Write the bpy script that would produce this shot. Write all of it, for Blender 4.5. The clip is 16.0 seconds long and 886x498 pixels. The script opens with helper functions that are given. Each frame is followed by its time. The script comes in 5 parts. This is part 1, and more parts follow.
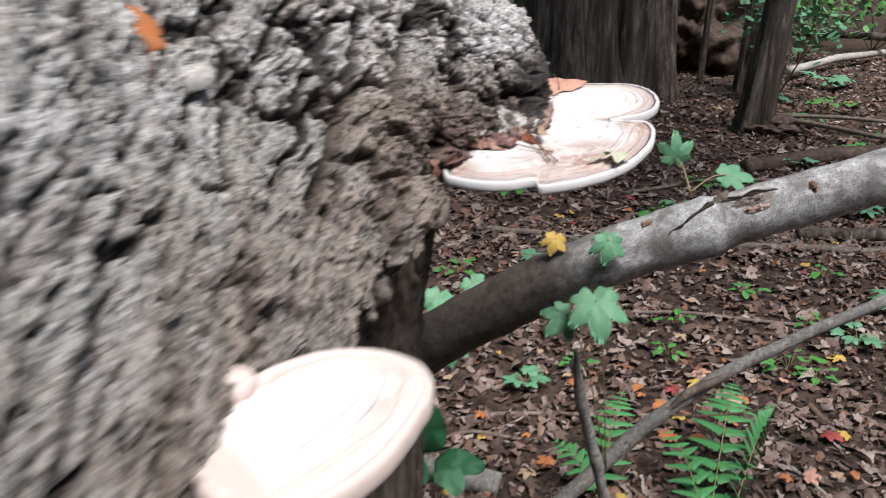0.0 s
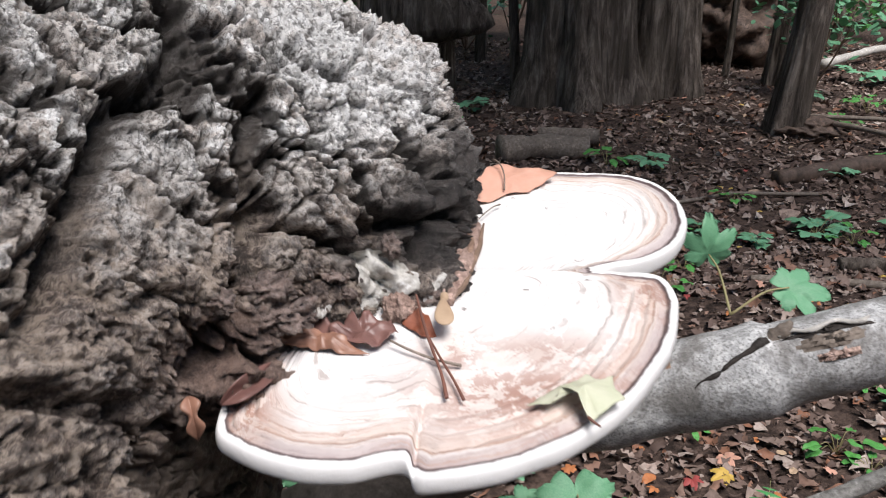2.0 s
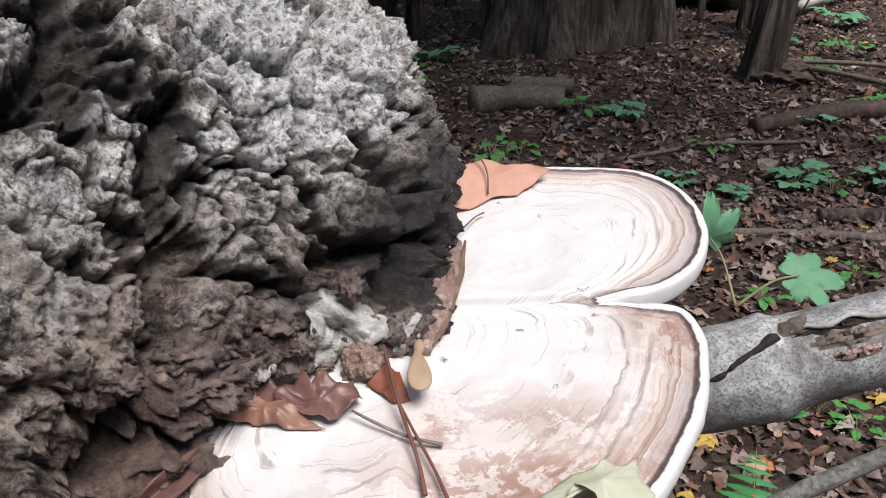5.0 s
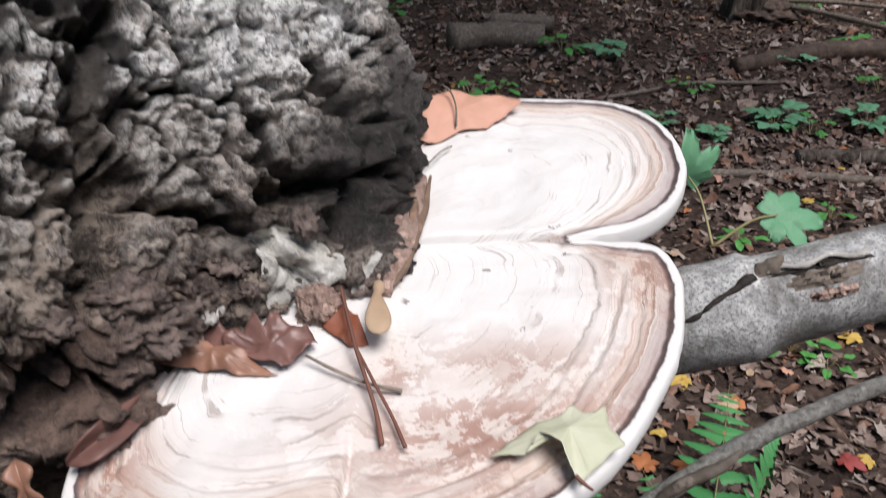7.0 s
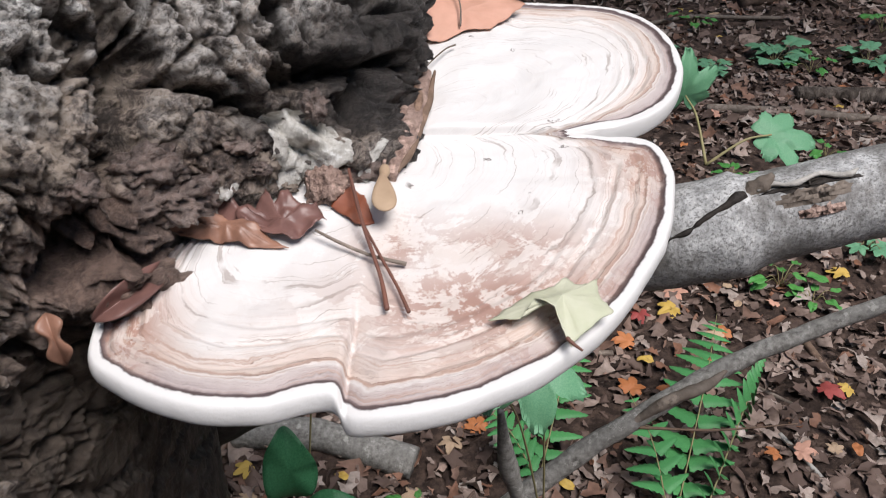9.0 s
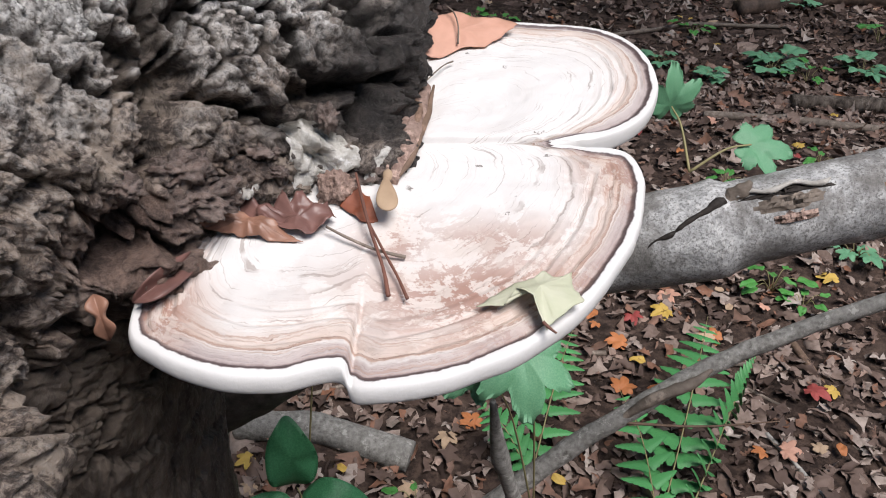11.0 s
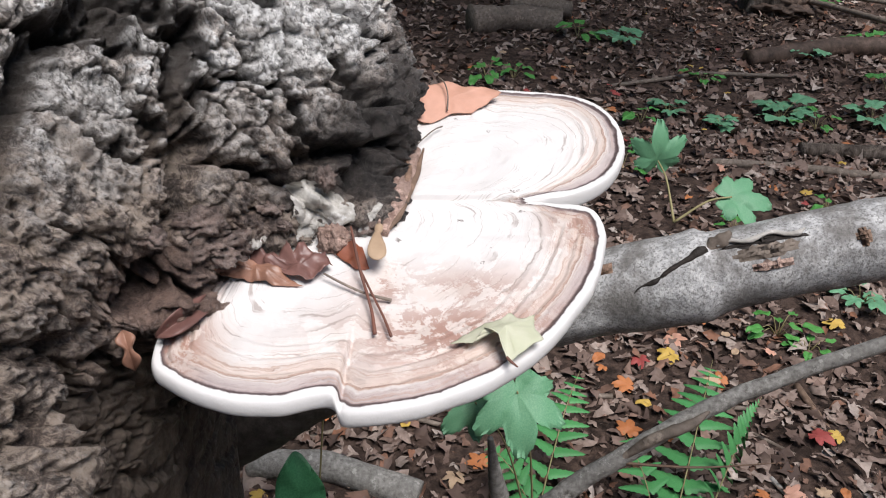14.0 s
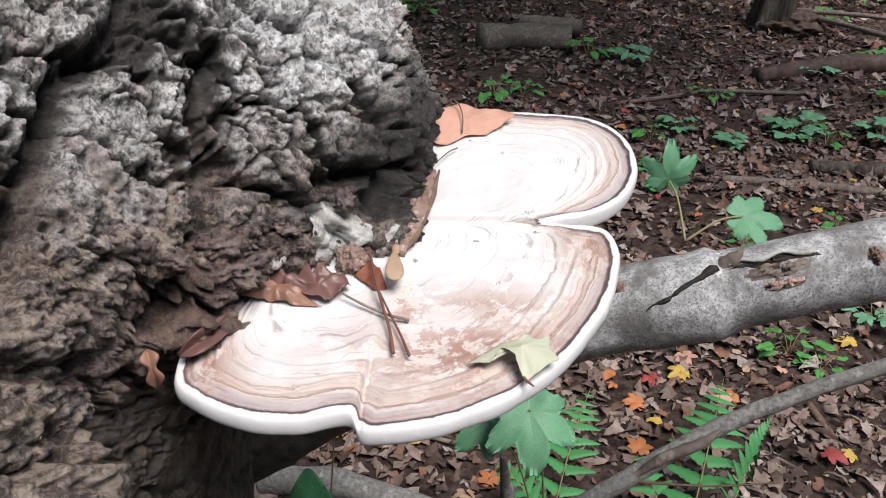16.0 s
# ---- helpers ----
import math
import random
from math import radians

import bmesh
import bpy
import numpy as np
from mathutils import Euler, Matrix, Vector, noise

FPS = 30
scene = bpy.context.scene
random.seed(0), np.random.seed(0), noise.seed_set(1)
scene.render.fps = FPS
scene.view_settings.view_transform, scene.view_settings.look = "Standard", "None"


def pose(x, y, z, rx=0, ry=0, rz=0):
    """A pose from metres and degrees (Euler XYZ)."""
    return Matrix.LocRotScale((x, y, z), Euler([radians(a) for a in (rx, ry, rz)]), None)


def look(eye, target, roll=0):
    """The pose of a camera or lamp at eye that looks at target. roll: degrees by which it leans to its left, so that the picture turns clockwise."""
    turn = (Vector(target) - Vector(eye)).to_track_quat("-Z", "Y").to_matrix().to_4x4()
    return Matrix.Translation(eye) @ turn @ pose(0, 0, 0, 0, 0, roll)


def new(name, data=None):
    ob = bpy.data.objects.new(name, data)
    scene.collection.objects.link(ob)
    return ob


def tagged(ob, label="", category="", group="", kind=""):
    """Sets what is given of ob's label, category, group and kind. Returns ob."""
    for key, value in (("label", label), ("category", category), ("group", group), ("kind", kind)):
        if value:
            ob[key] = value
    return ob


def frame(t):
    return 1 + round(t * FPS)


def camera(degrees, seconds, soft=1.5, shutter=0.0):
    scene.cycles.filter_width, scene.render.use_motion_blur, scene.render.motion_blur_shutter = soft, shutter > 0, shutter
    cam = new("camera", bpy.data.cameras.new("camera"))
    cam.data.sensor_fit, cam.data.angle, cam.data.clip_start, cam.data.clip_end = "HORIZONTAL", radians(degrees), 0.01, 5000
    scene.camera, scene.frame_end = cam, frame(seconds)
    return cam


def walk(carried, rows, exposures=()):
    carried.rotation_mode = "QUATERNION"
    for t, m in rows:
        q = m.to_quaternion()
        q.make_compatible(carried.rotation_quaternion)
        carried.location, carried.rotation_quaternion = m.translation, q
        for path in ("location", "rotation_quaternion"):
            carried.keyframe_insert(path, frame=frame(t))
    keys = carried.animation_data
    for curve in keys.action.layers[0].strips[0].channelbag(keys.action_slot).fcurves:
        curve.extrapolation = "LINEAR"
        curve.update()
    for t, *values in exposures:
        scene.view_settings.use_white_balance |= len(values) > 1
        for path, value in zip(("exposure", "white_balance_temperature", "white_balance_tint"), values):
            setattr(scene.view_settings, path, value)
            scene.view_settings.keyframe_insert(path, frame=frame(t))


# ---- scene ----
cam = camera(56.9, 16.0, soft=1.0, shutter=0.6)
PATH = [
    (0, (0.0794, 0.1700, 1.3687), (0.0794, 2.0494, 0.6847), -0.00),
    (0.5, (0.1730, 0.3707, 1.3676), (0.2043, 2.2475, 0.6775), -0.04),
    (1, (0.2657, 0.5554, 1.3762), (0.2491, 2.4302, 0.6799), -0.31),
    (1.5, (0.2678, 0.6573, 1.3786), (0.2377, 2.5291, 0.6746), -0.03),
    (2, (0.2135, 0.7358, 1.3724), (0.1711, 2.6004, 0.6501), 0.27),
    (2.5, (0.2094, 0.7737, 1.3771), (0.1482, 2.6266, 0.6269), 0.48),
    (3, (0.1882, 0.8072, 1.3759), (0.1197, 2.6478, 0.5964), 0.27),
    (3.5, (0.1934, 0.8156, 1.3858), (0.1293, 2.6500, 0.5916), -0.06),
    (4, (0.2081, 0.8208, 1.3800), (0.1748, 2.6489, 0.5694), -0.01),
    (4.2, (0.2108, 0.8315, 1.3736), (0.1926, 2.6585, 0.5600), -0.14),
    (6.3, (0.2122, 0.8628, 1.3804), (0.2727, 2.6579, 0.5005), 0.58),
    (6.5, (0.2140, 0.8661, 1.3703), (0.2791, 2.6601, 0.4885), 0.60),
    (7, (0.2204, 0.8756, 1.3617), (0.2927, 2.6249, 0.3948), 0.68),
    (7.5, (0.2219, 0.8645, 1.3487), (0.3042, 2.5712, 0.3093), 1.36),
    (8, (0.2207, 0.8587, 1.3543), (0.3077, 2.5454, 0.2830), 1.73),
    (8.5, (0.2179, 0.8513, 1.3504), (0.3078, 2.5247, 0.2588), 1.99),
    (9, (0.2156, 0.8457, 1.3503), (0.3023, 2.5125, 0.2485), 2.27),
    (9.2, (0.2133, 0.8436, 1.3514), (0.2991, 2.5020, 0.2368), 2.47),
    (11.3, (0.2172, 0.7971, 1.3786), (0.3007, 2.4720, 0.2887), 3.24),
    (11.5, (0.2210, 0.7970, 1.3788), (0.2921, 2.4767, 0.2954), 3.30),
    (12, (0.2207, 0.7929, 1.3842), (0.2838, 2.4799, 0.3118), 3.07),
    (12.5, (0.2259, 0.7607, 1.3945), (0.2785, 2.4567, 0.3358), 2.82),
    (13, (0.2293, 0.7496, 1.4106), (0.2773, 2.4550, 0.3669), 2.77),
    (13.5, (0.2409, 0.7428, 1.4106), (0.2851, 2.4601, 0.3863), 2.65),
    (14, (0.2352, 0.7452, 1.4146), (0.2751, 2.4705, 0.4037), 2.57),
    (14.5, (0.2292, 0.7385, 1.4200), (0.2657, 2.4717, 0.4227), 2.51),
    (15, (0.2243, 0.7384, 1.4252), (0.2508, 2.4752, 0.4338), 2.42),
    (15.5, (0.2281, 0.7377, 1.4306), (0.2500, 2.4794, 0.4477), 2.32),
    (16, (0.2300, 0.7389, 1.4215), (0.2472, 2.4835, 0.4437), 2.26),
]
walk(cam, [(t, look(eye, target, roll)) for t, eye, target, roll in PATH],
     exposures=[(0, 0.38), (1.0, 0.5), (2.0, 0.45), (4.0, 0.27), (7.0, 0.2), (9.0, 0.22), (12.0, 0.25), (16.0, 0.29)])

# ---- light ----
world = bpy.data.worlds.new("forest_sky")
scene.world = world
world.use_nodes = True
wn = world.node_tree
sky = wn.nodes.new("ShaderNodeTexSky")
sky.sky_type, sky.sun_disc = "NISHITA", False
sky.sun_elevation, sky.sun_rotation = radians(70), radians(130)
wn.links.new(sky.outputs[0], wn.nodes["Background"].inputs[0])
wn.nodes["Background"].inputs[1].default_value = 0.105
sun_data = bpy.data.lights.new("overcast_sun", "SUN")
sun_data.energy, sun_data.angle, sun_data.color = 3.85, radians(30), (1.0, 0.955, 0.935)
sun = new("overcast_sun", sun_data)
sun.matrix_world = look((1.5, -1.2, 6.4), (0.1, 1.2, 1.0))
scene.view_settings.exposure = 0.4


# ---- noise on arrays ----
def hash3(ix, iy, iz, seed=0):
    h = (ix.astype(np.int64) * 374761393 + iy.astype(np.int64) * 668265263 + iz.astype(np.int64) * 2147483647 + seed * 1274126177) & 0x7FFFFFFF
    h = ((h ^ (h >> 13)) * 1274126177) & 0x7FFFFFFF
    h = ((h ^ (h >> 15)) * 668265263) & 0x7FFFFFFF
    return ((h ^ (h >> 16)) & 0xFFFFF) / 0xFFFFF


def vnoise(p, seed=0):
    i = np.floor(p).astype(np.int64)
    f = p - i
    f = f * f * f * (f * (f * 6 - 15) + 10)
    out = 0.0
    for dx in (0, 1):
        for dy in (0, 1):
            for dz in (0, 1):
                w = (f[:, 0] if dx else 1 - f[:, 0]) * (f[:, 1] if dy else 1 - f[:, 1]) * (f[:, 2] if dz else 1 - f[:, 2])
                out = out + w * hash3(i[:, 0] + dx, i[:, 1] + dy, i[:, 2] + dz, seed)
    return out * 2 - 1


def fbm(p, octaves=4, seed=0, gain=0.5):
    a, s, out = 1.0, 0.0, 0.0
    for o in range(octaves):
        out = out + a * vnoise(p, seed + 7 * o)
        s += a
        p, a = p * 2.03 + 11.7, a * gain
    return out / s


def worley(p, seed=0):
    """Distances to the nearest and second nearest cell point, and the nearest cell's random number."""
    i = np.floor(p).astype(np.int64)
    d1, d2, cell = np.full(len(p), 9.0), np.full(len(p), 9.0), np.zeros(len(p))
    for dx in (-1, 0, 1):
        for dy in (-1, 0, 1):
            for dz in (-1, 0, 1):
                c = i + (dx, dy, dz)
                q = c + np.stack([hash3(c[:, 0], c[:, 1], c[:, 2], seed + k) for k in (1, 2, 3)], 1)
                d = np.sqrt(((q - p) ** 2).sum(1))
                near = d < d1
                d2 = np.where(near, d1, np.minimum(d2, d))
                cell = np.where(near, hash3(c[:, 0], c[:, 1], c[:, 2], seed + 5), cell)
                d1 = np.where(near, d, d1)
    return d1, d2, cell


def worley2(p, seed=0):
    """In the plane: distances to the nearest and second nearest cell point, the nearest cell's two random numbers, and the way from it."""
    i = np.floor(p).astype(np.int64)
    zero = np.zeros(len(p), np.int64)
    d1, d2, k1, k2, off = np.full(len(p), 9.0), np.full(len(p), 9.0), np.zeros(len(p)), np.zeros(len(p)), np.zeros((len(p), 2))
    for dx in (-1, 0, 1):
        for dy in (-1, 0, 1):
            cx, cy = i[:, 0] + dx, i[:, 1] + dy
            q = np.stack([cx + hash3(cx, cy, zero, seed + 1), cy + hash3(cx, cy, zero, seed + 2)], 1)
            way = p - q
            d = np.sqrt((way**2).sum(1))
            near = d < d1
            d2 = np.where(near, d1, np.minimum(d2, d))
            d1 = np.where(near, d, d1)
            k1 = np.where(near, hash3(cx, cy, zero, seed + 5), k1)
            k2 = np.where(near, hash3(cx, cy, zero, seed + 6), k2)
            off = np.where(near[:, None], way, off)
    return d1, d2, k1, k2, off


def smooth(a, b, x):
    t = np.clip((x - a) / (b - a), 0, 1)
    return t * t * (3 - 2 * t)


# ---- meshes ----
def grid_mesh(name, co, nu, nv, close_u=False, attrs=None, smooth_shade=True, keep=None):
    """A mesh from an array of nu x nv places (v runs fastest)."""
    me = bpy.data.meshes.new(name)
    u = np.arange(nu if close_u else nu - 1)
    v = np.arange(nv - 1)
    uu, vv = np.meshgrid(u, v, indexing="ij")
    a = uu * nv + vv
    b = ((uu + 1) % nu) * nv + vv
    faces = np.stack([a, b, b + 1, a + 1], -1).reshape(-1, 4)
    if keep is not None:
        faces = faces[keep[faces].mean(1) > 0.5]
        used, flat = np.unique(faces, return_inverse=True)
        faces, co = flat.reshape(-1, 4), np.asarray(co)[used]
        attrs = {k: np.asarray(v)[used] for k, v in (attrs or {}).items()}
    me.vertices.add(len(co))
    me.vertices.foreach_set("co", np.asarray(co, np.float32).ravel())
    me.loops.add(faces.size)
    me.loops.foreach_set("vertex_index", faces.ravel().astype(np.int32))
    me.polygons.add(len(faces))
    me.polygons.foreach_set("loop_start", np.arange(0, faces.size, 4, dtype=np.int32))
    me.polygons.foreach_set("use_smooth", np.full(len(faces), smooth_shade))
    me.update(calc_edges=True)
    for key, val in (attrs or {}).items():
        layer = me.attributes.new(key, "FLOAT", "POINT")
        layer.data.foreach_set("value", np.asarray(val, np.float32))
    me.validate()
    return me


def mesh_ob(name, me, material, parent=None, label=""):
    me.materials.append(material)
    ob = new(name, me)
    if parent:
        ob.parent = parent
    if label:
        ob["label"] = label
    return ob


def part(name, bm, material, parent=None, label=""):
    me = bpy.data.meshes.new(name)
    bm.to_mesh(me)
    bm.free()
    for p in me.polygons:
        p.use_smooth = True
    return mesh_ob(name, me, material, parent, label)


def tube(path, radii, sides=14, rough=0.0, seed=0, cap=True, scale=8.0):
    """Places of a tube along a path, with uneven skin; returns co, nu, nv."""
    path, radii = np.asarray(path, float), np.asarray(radii, float)
    tan = np.gradient(path, axis=0)
    tan /= np.linalg.norm(tan, axis=1)[:, None]
    side = np.cross(tan, (0.13, 0.21, 1.0))
    side /= np.linalg.norm(side, axis=1)[:, None]
    up = np.cross(side, tan)
    ang = np.linspace(0, 2 * np.pi, sides, endpoint=False)
    ring = np.cos(ang)[None, :, None] * side[:, None] + np.sin(ang)[None, :, None] * up[:, None]
    co = path[:, None] + radii[:, None, None] * ring
    if rough:
        n = fbm((co.reshape(-1, 3)) * scale, 3, seed).reshape(co.shape[:2])
        co = path[:, None] + (radii[:, None] * (1 + rough * n))[..., None] * ring
    if cap:
        co[0], co[-1] = path[0], path[-1]
    return co.transpose(1, 0, 2).reshape(-1, 3), sides, len(path)


def spline(points, n):
    """A smooth line of n places through a few control points."""
    p = np.asarray(points, float)
    p = np.vstack([2 * p[0] - p[1], p, 2 * p[-1] - p[-2]])
    t = np.linspace(0, len(p) - 3 - 1e-6, n)
    i = t.astype(int)
    f = (t - i)[:, None]
    a, b, c, d = p[i], p[i + 1], p[i + 2], p[i + 3]
    return 0.5 * (2 * b + (c - a) * f + (2 * a - 5 * b + 4 * c - d) * f**2 + (3 * b - a - 3 * c + d) * f**3)


def tube_ob(name, points, radii, material, n=40, sides=14, rough=0.0, seed=0, parent=None, label="", scale=8.0):
    path = spline(points, n)
    r = np.interp(np.linspace(0, 1, n), np.linspace(0, 1, len(radii)), radii)
    path = np.vstack([path[:1], path, path[-1:]])
    r = np.r_[r[:1], r, r[-1:]]
    path[0] -= (path[2] - path[1]) * 1e-3
    path[-1] += (path[-2] - path[-3]) * 1e-3
    co, nu, nv = tube(path, r, sides, rough, seed, True, scale)
    return mesh_ob(name, grid_mesh(name, co, nu, nv, True), material, parent, label)


# ---- materials ----
class Nodes:
    """Short words for building a material's nodes."""

    def __init__(self, name, rough=0.8, spec=0.3):
        self.mat = bpy.data.materials.new(name)
        self.mat.use_nodes = True
        self.t = self.mat.node_tree
        self.b = self.t.nodes["Principled BSDF"]
        self.b.inputs["Roughness"].default_value = rough
        self.b.inputs["Specular IOR Level"].default_value = spec
        self.co = self.t.nodes.new("ShaderNodeTexCoord").outputs["Object"]

    def put(self, value, socket):
        if isinstance(value, (int, float)):
            socket.default_value = value
        elif isinstance(value, tuple):
            socket.default_value = (*value, 1) if len(value) == 3 and len(socket.default_value) == 4 else value
        else:
            self.t.links.new(value, socket)

    def scaled(self, s):
        n = self.t.nodes.new("ShaderNodeMapping")
        self.t.links.new(self.co, n.inputs[0])
        n.inputs["Scale"].default_value = s if isinstance(s, tuple) else (s, s, s)
        return n.outputs[0]

    def noise(self, scale, detail=5, rough=0.6, vec=None, distort=0.0):
        n = self.t.nodes.new("ShaderNodeTexNoise")
        n.inputs["Scale"].default_value, n.inputs["Detail"].default_value = scale, detail
        n.inputs["Roughness"].default_value, n.inputs["Distortion"].default_value = rough, distort
        self.t.links.new(vec or self.co, n.inputs["Vector"])
        return n.outputs["Fac"]

    def voronoi(self, scale, feature="F1", vec=None, out="Distance"):
        n = self.t.nodes.new("ShaderNodeTexVoronoi")
        n.feature = feature
        n.inputs["Scale"].default_value = scale
        self.t.links.new(vec or self.co, n.inputs["Vector"])
        return n.outputs[out]

    def warped(self, scale, amount):
        """The object's coordinates, shaken by a noise."""
        n = self.t.nodes.new("ShaderNodeTexNoise")
        n.inputs["Scale"].default_value, n.inputs["Detail"].default_value = scale, 4
        self.t.links.new(self.co, n.inputs["Vector"])
        v = self.t.nodes.new("ShaderNodeVectorMath")
        v.operation = "MULTIPLY_ADD"
        self.t.links.new(n.outputs["Color"], v.inputs[0])
        v.inputs[1].default_value = (amount, amount, amount)
        self.t.links.new(self.co, v.inputs[2])
        return v.outputs[0]

    def attr(self, name):
        n = self.t.nodes.new("ShaderNodeAttribute")
        n.attribute_name = name
        return n.outputs["Fac"]

    def random(self):
        return self.t.nodes.new("ShaderNodeObjectInfo").outputs["Random"]

    def island(self):
        return self.t.nodes.new("ShaderNodeNewGeometry").outputs["Random Per Island"]

    def math(self, op, a, b=0.0, c=0.0):
        n = self.t.nodes.new("ShaderNodeMath")
        n.operation = op
        for v, s in zip((a, b, c), n.inputs):
            self.put(v, s)
        return n.outputs[0]

    def ramp(self, fac, stops):
        n = self.t.nodes.new("ShaderNodeValToRGB")
        e = n.color_ramp.elements
        while len(e) < len(stops):
            e.new(0.5)
        for el, (p, c) in zip(e, stops):
            el.position = p
            el.color = (*c, 1) if isinstance(c, tuple) else (c, c, c, 1)
        self.put(fac, n.inputs[0])
        return n.outputs[0]

    def mix(self, fac, a, b, mode="MIX"):
        n = self.t.nodes.new("ShaderNodeMix")
        n.data_type, n.blend_type = "RGBA", mode
        self.put(fac, n.inputs[0])
        self.put(a, n.inputs[6])
        self.put(b, n.inputs[7])
        return n.outputs[2]

    def bump(self, height, strength=0.5, dist=0.002):
        n = self.t.nodes.new("ShaderNodeBump")
        n.inputs["Strength"].default_value, n.inputs["Distance"].default_value = strength, dist
        self.t.links.new(height, n.inputs["Height"])
        self.t.links.new(n.outputs[0], self.b.inputs["Normal"])
        return self

    def colour(self, c):
        self.put(c, self.b.inputs["Base Color"])
        return self


def make_bark():
    m = Nodes("trunk_bark", 0.6, 0.55)
    fine = m.noise(420, 6, 0.8)
    mid = m.noise(150, 8, 0.82, None, 0.6)
    wide = m.noise(34, 6, 0.7)
    tone = m.math("ADD", m.math("MULTIPLY", mid, 0.58), m.math("ADD", m.math("MULTIPLY", wide, 0.34), m.math("MULTIPLY", fine, 0.08)))
    grey = m.ramp(tone, [(0.38, (0.045, 0.039, 0.034)), (0.43, (0.14, 0.13, 0.12)), (0.465, (0.32, 0.308, 0.293)), (0.515, (0.68, 0.67, 0.655))])
    brown = m.ramp(tone, [(0.38, (0.04, 0.028, 0.022)), (0.44, (0.17, 0.122, 0.096)), (0.515, (0.5, 0.41, 0.345))])
    warm = m.ramp(m.math("ADD", m.math("MULTIPLY", m.attr("plate"), 0.5), m.math("MULTIPLY", m.noise(18, 5, 0.65), 0.6)), [(0.44, 0.0), (0.62, 0.85)])
    c = m.mix(warm, grey, brown)
    c = m.mix(m.ramp(m.attr("plate"), [(0.3, 0.22), (0.55, 0.0)]), c, (0.09, 0.078, 0.068))
    green = m.math("MULTIPLY", m.attr("lichen"), m.ramp(m.noise(30, 5, 0.7), [(0.42, 0.0), (0.6, 0.5)]))
    c = m.mix(green, c, m.ramp(tone, [(0.42, (0.13, 0.14, 0.105)), (0.55, (0.5, 0.52, 0.44))]))
    # silvery bark, with the top light on crown and crests painted in as white
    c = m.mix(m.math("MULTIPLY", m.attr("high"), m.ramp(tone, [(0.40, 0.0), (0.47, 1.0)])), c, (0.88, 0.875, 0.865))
    flecks = m.math("ABSOLUTE", m.math("SUBTRACT", m.noise(150, 4, 0.65, None, 0.4), 0.5))
    c = m.mix(m.ramp(flecks, [(0.006, 0.5), (0.02, 0.0)]), c, (0.05, 0.04, 0.034))
    grit = m.noise(240, 5, 0.7, None, 0.4)
    c = m.mix(m.ramp(grit, [(0.42, 0.9), (0.5, 0.0)]), c, m.mix(0.8, c, (0.03, 0.025, 0.021)))
    pale = m.math("MULTIPLY", m.ramp(m.noise(310, 4, 0.7, None, 0.3), [(0.52, 0.0), (0.6, 0.7)]), m.ramp(m.noise(26, 4, 0.6), [(0.36, 0.15), (0.58, 1.0)]))
    c = m.mix(pale, c, (0.86, 0.85, 0.83))
    # cracks: darker matter, plus crevice shade put into the colour as near black
    c = m.mix(m.ramp(m.attr("pit_shade"), [(0.08, 0.0), (0.6, 0.95)]), c, (0.03, 0.023, 0.019))
    # brown rot and dirt, mixed with the pocket's shade painted into the colour
    c = m.mix(m.math("MULTIPLY", m.attr("dirt_shade"), m.ramp(m.noise(22, 5, 0.7), [(0.3, 0.55), (0.6, 0.95)])), c, m.ramp(tone, [(0.40, (0.02, 0.014, 0.011)), (0.47, (0.085, 0.06, 0.049)), (0.53, (0.36, 0.29, 0.235))]))
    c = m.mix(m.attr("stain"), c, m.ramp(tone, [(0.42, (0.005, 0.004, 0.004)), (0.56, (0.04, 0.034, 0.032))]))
    c = m.mix(m.attr("rust"), c, m.ramp(tone, [(0.4, (0.03, 0.018, 0.015)), (0.58, (0.23, 0.15, 0.12))]))
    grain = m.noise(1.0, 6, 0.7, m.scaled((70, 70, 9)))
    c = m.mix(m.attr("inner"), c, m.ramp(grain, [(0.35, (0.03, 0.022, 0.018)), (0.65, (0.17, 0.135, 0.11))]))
    m.colour(c)
    m.put(m.ramp(tone, [(0.42, 0.75), (0.52, 0.36)]), m.b.inputs["Roughness"])
    h = m.math("ADD", m.math("ADD", mid, m.math("MULTIPLY", grit, 0.7)), m.math("ADD", m.math("MULTIPLY", fine, 0.3), m.math("MULTIPLY", m.ramp(flecks, [(0.0, 0.0), (0.08, 1.0)]), 0.2)))
    m.bump(h, 0.9, 0.0028)
    return m.mat


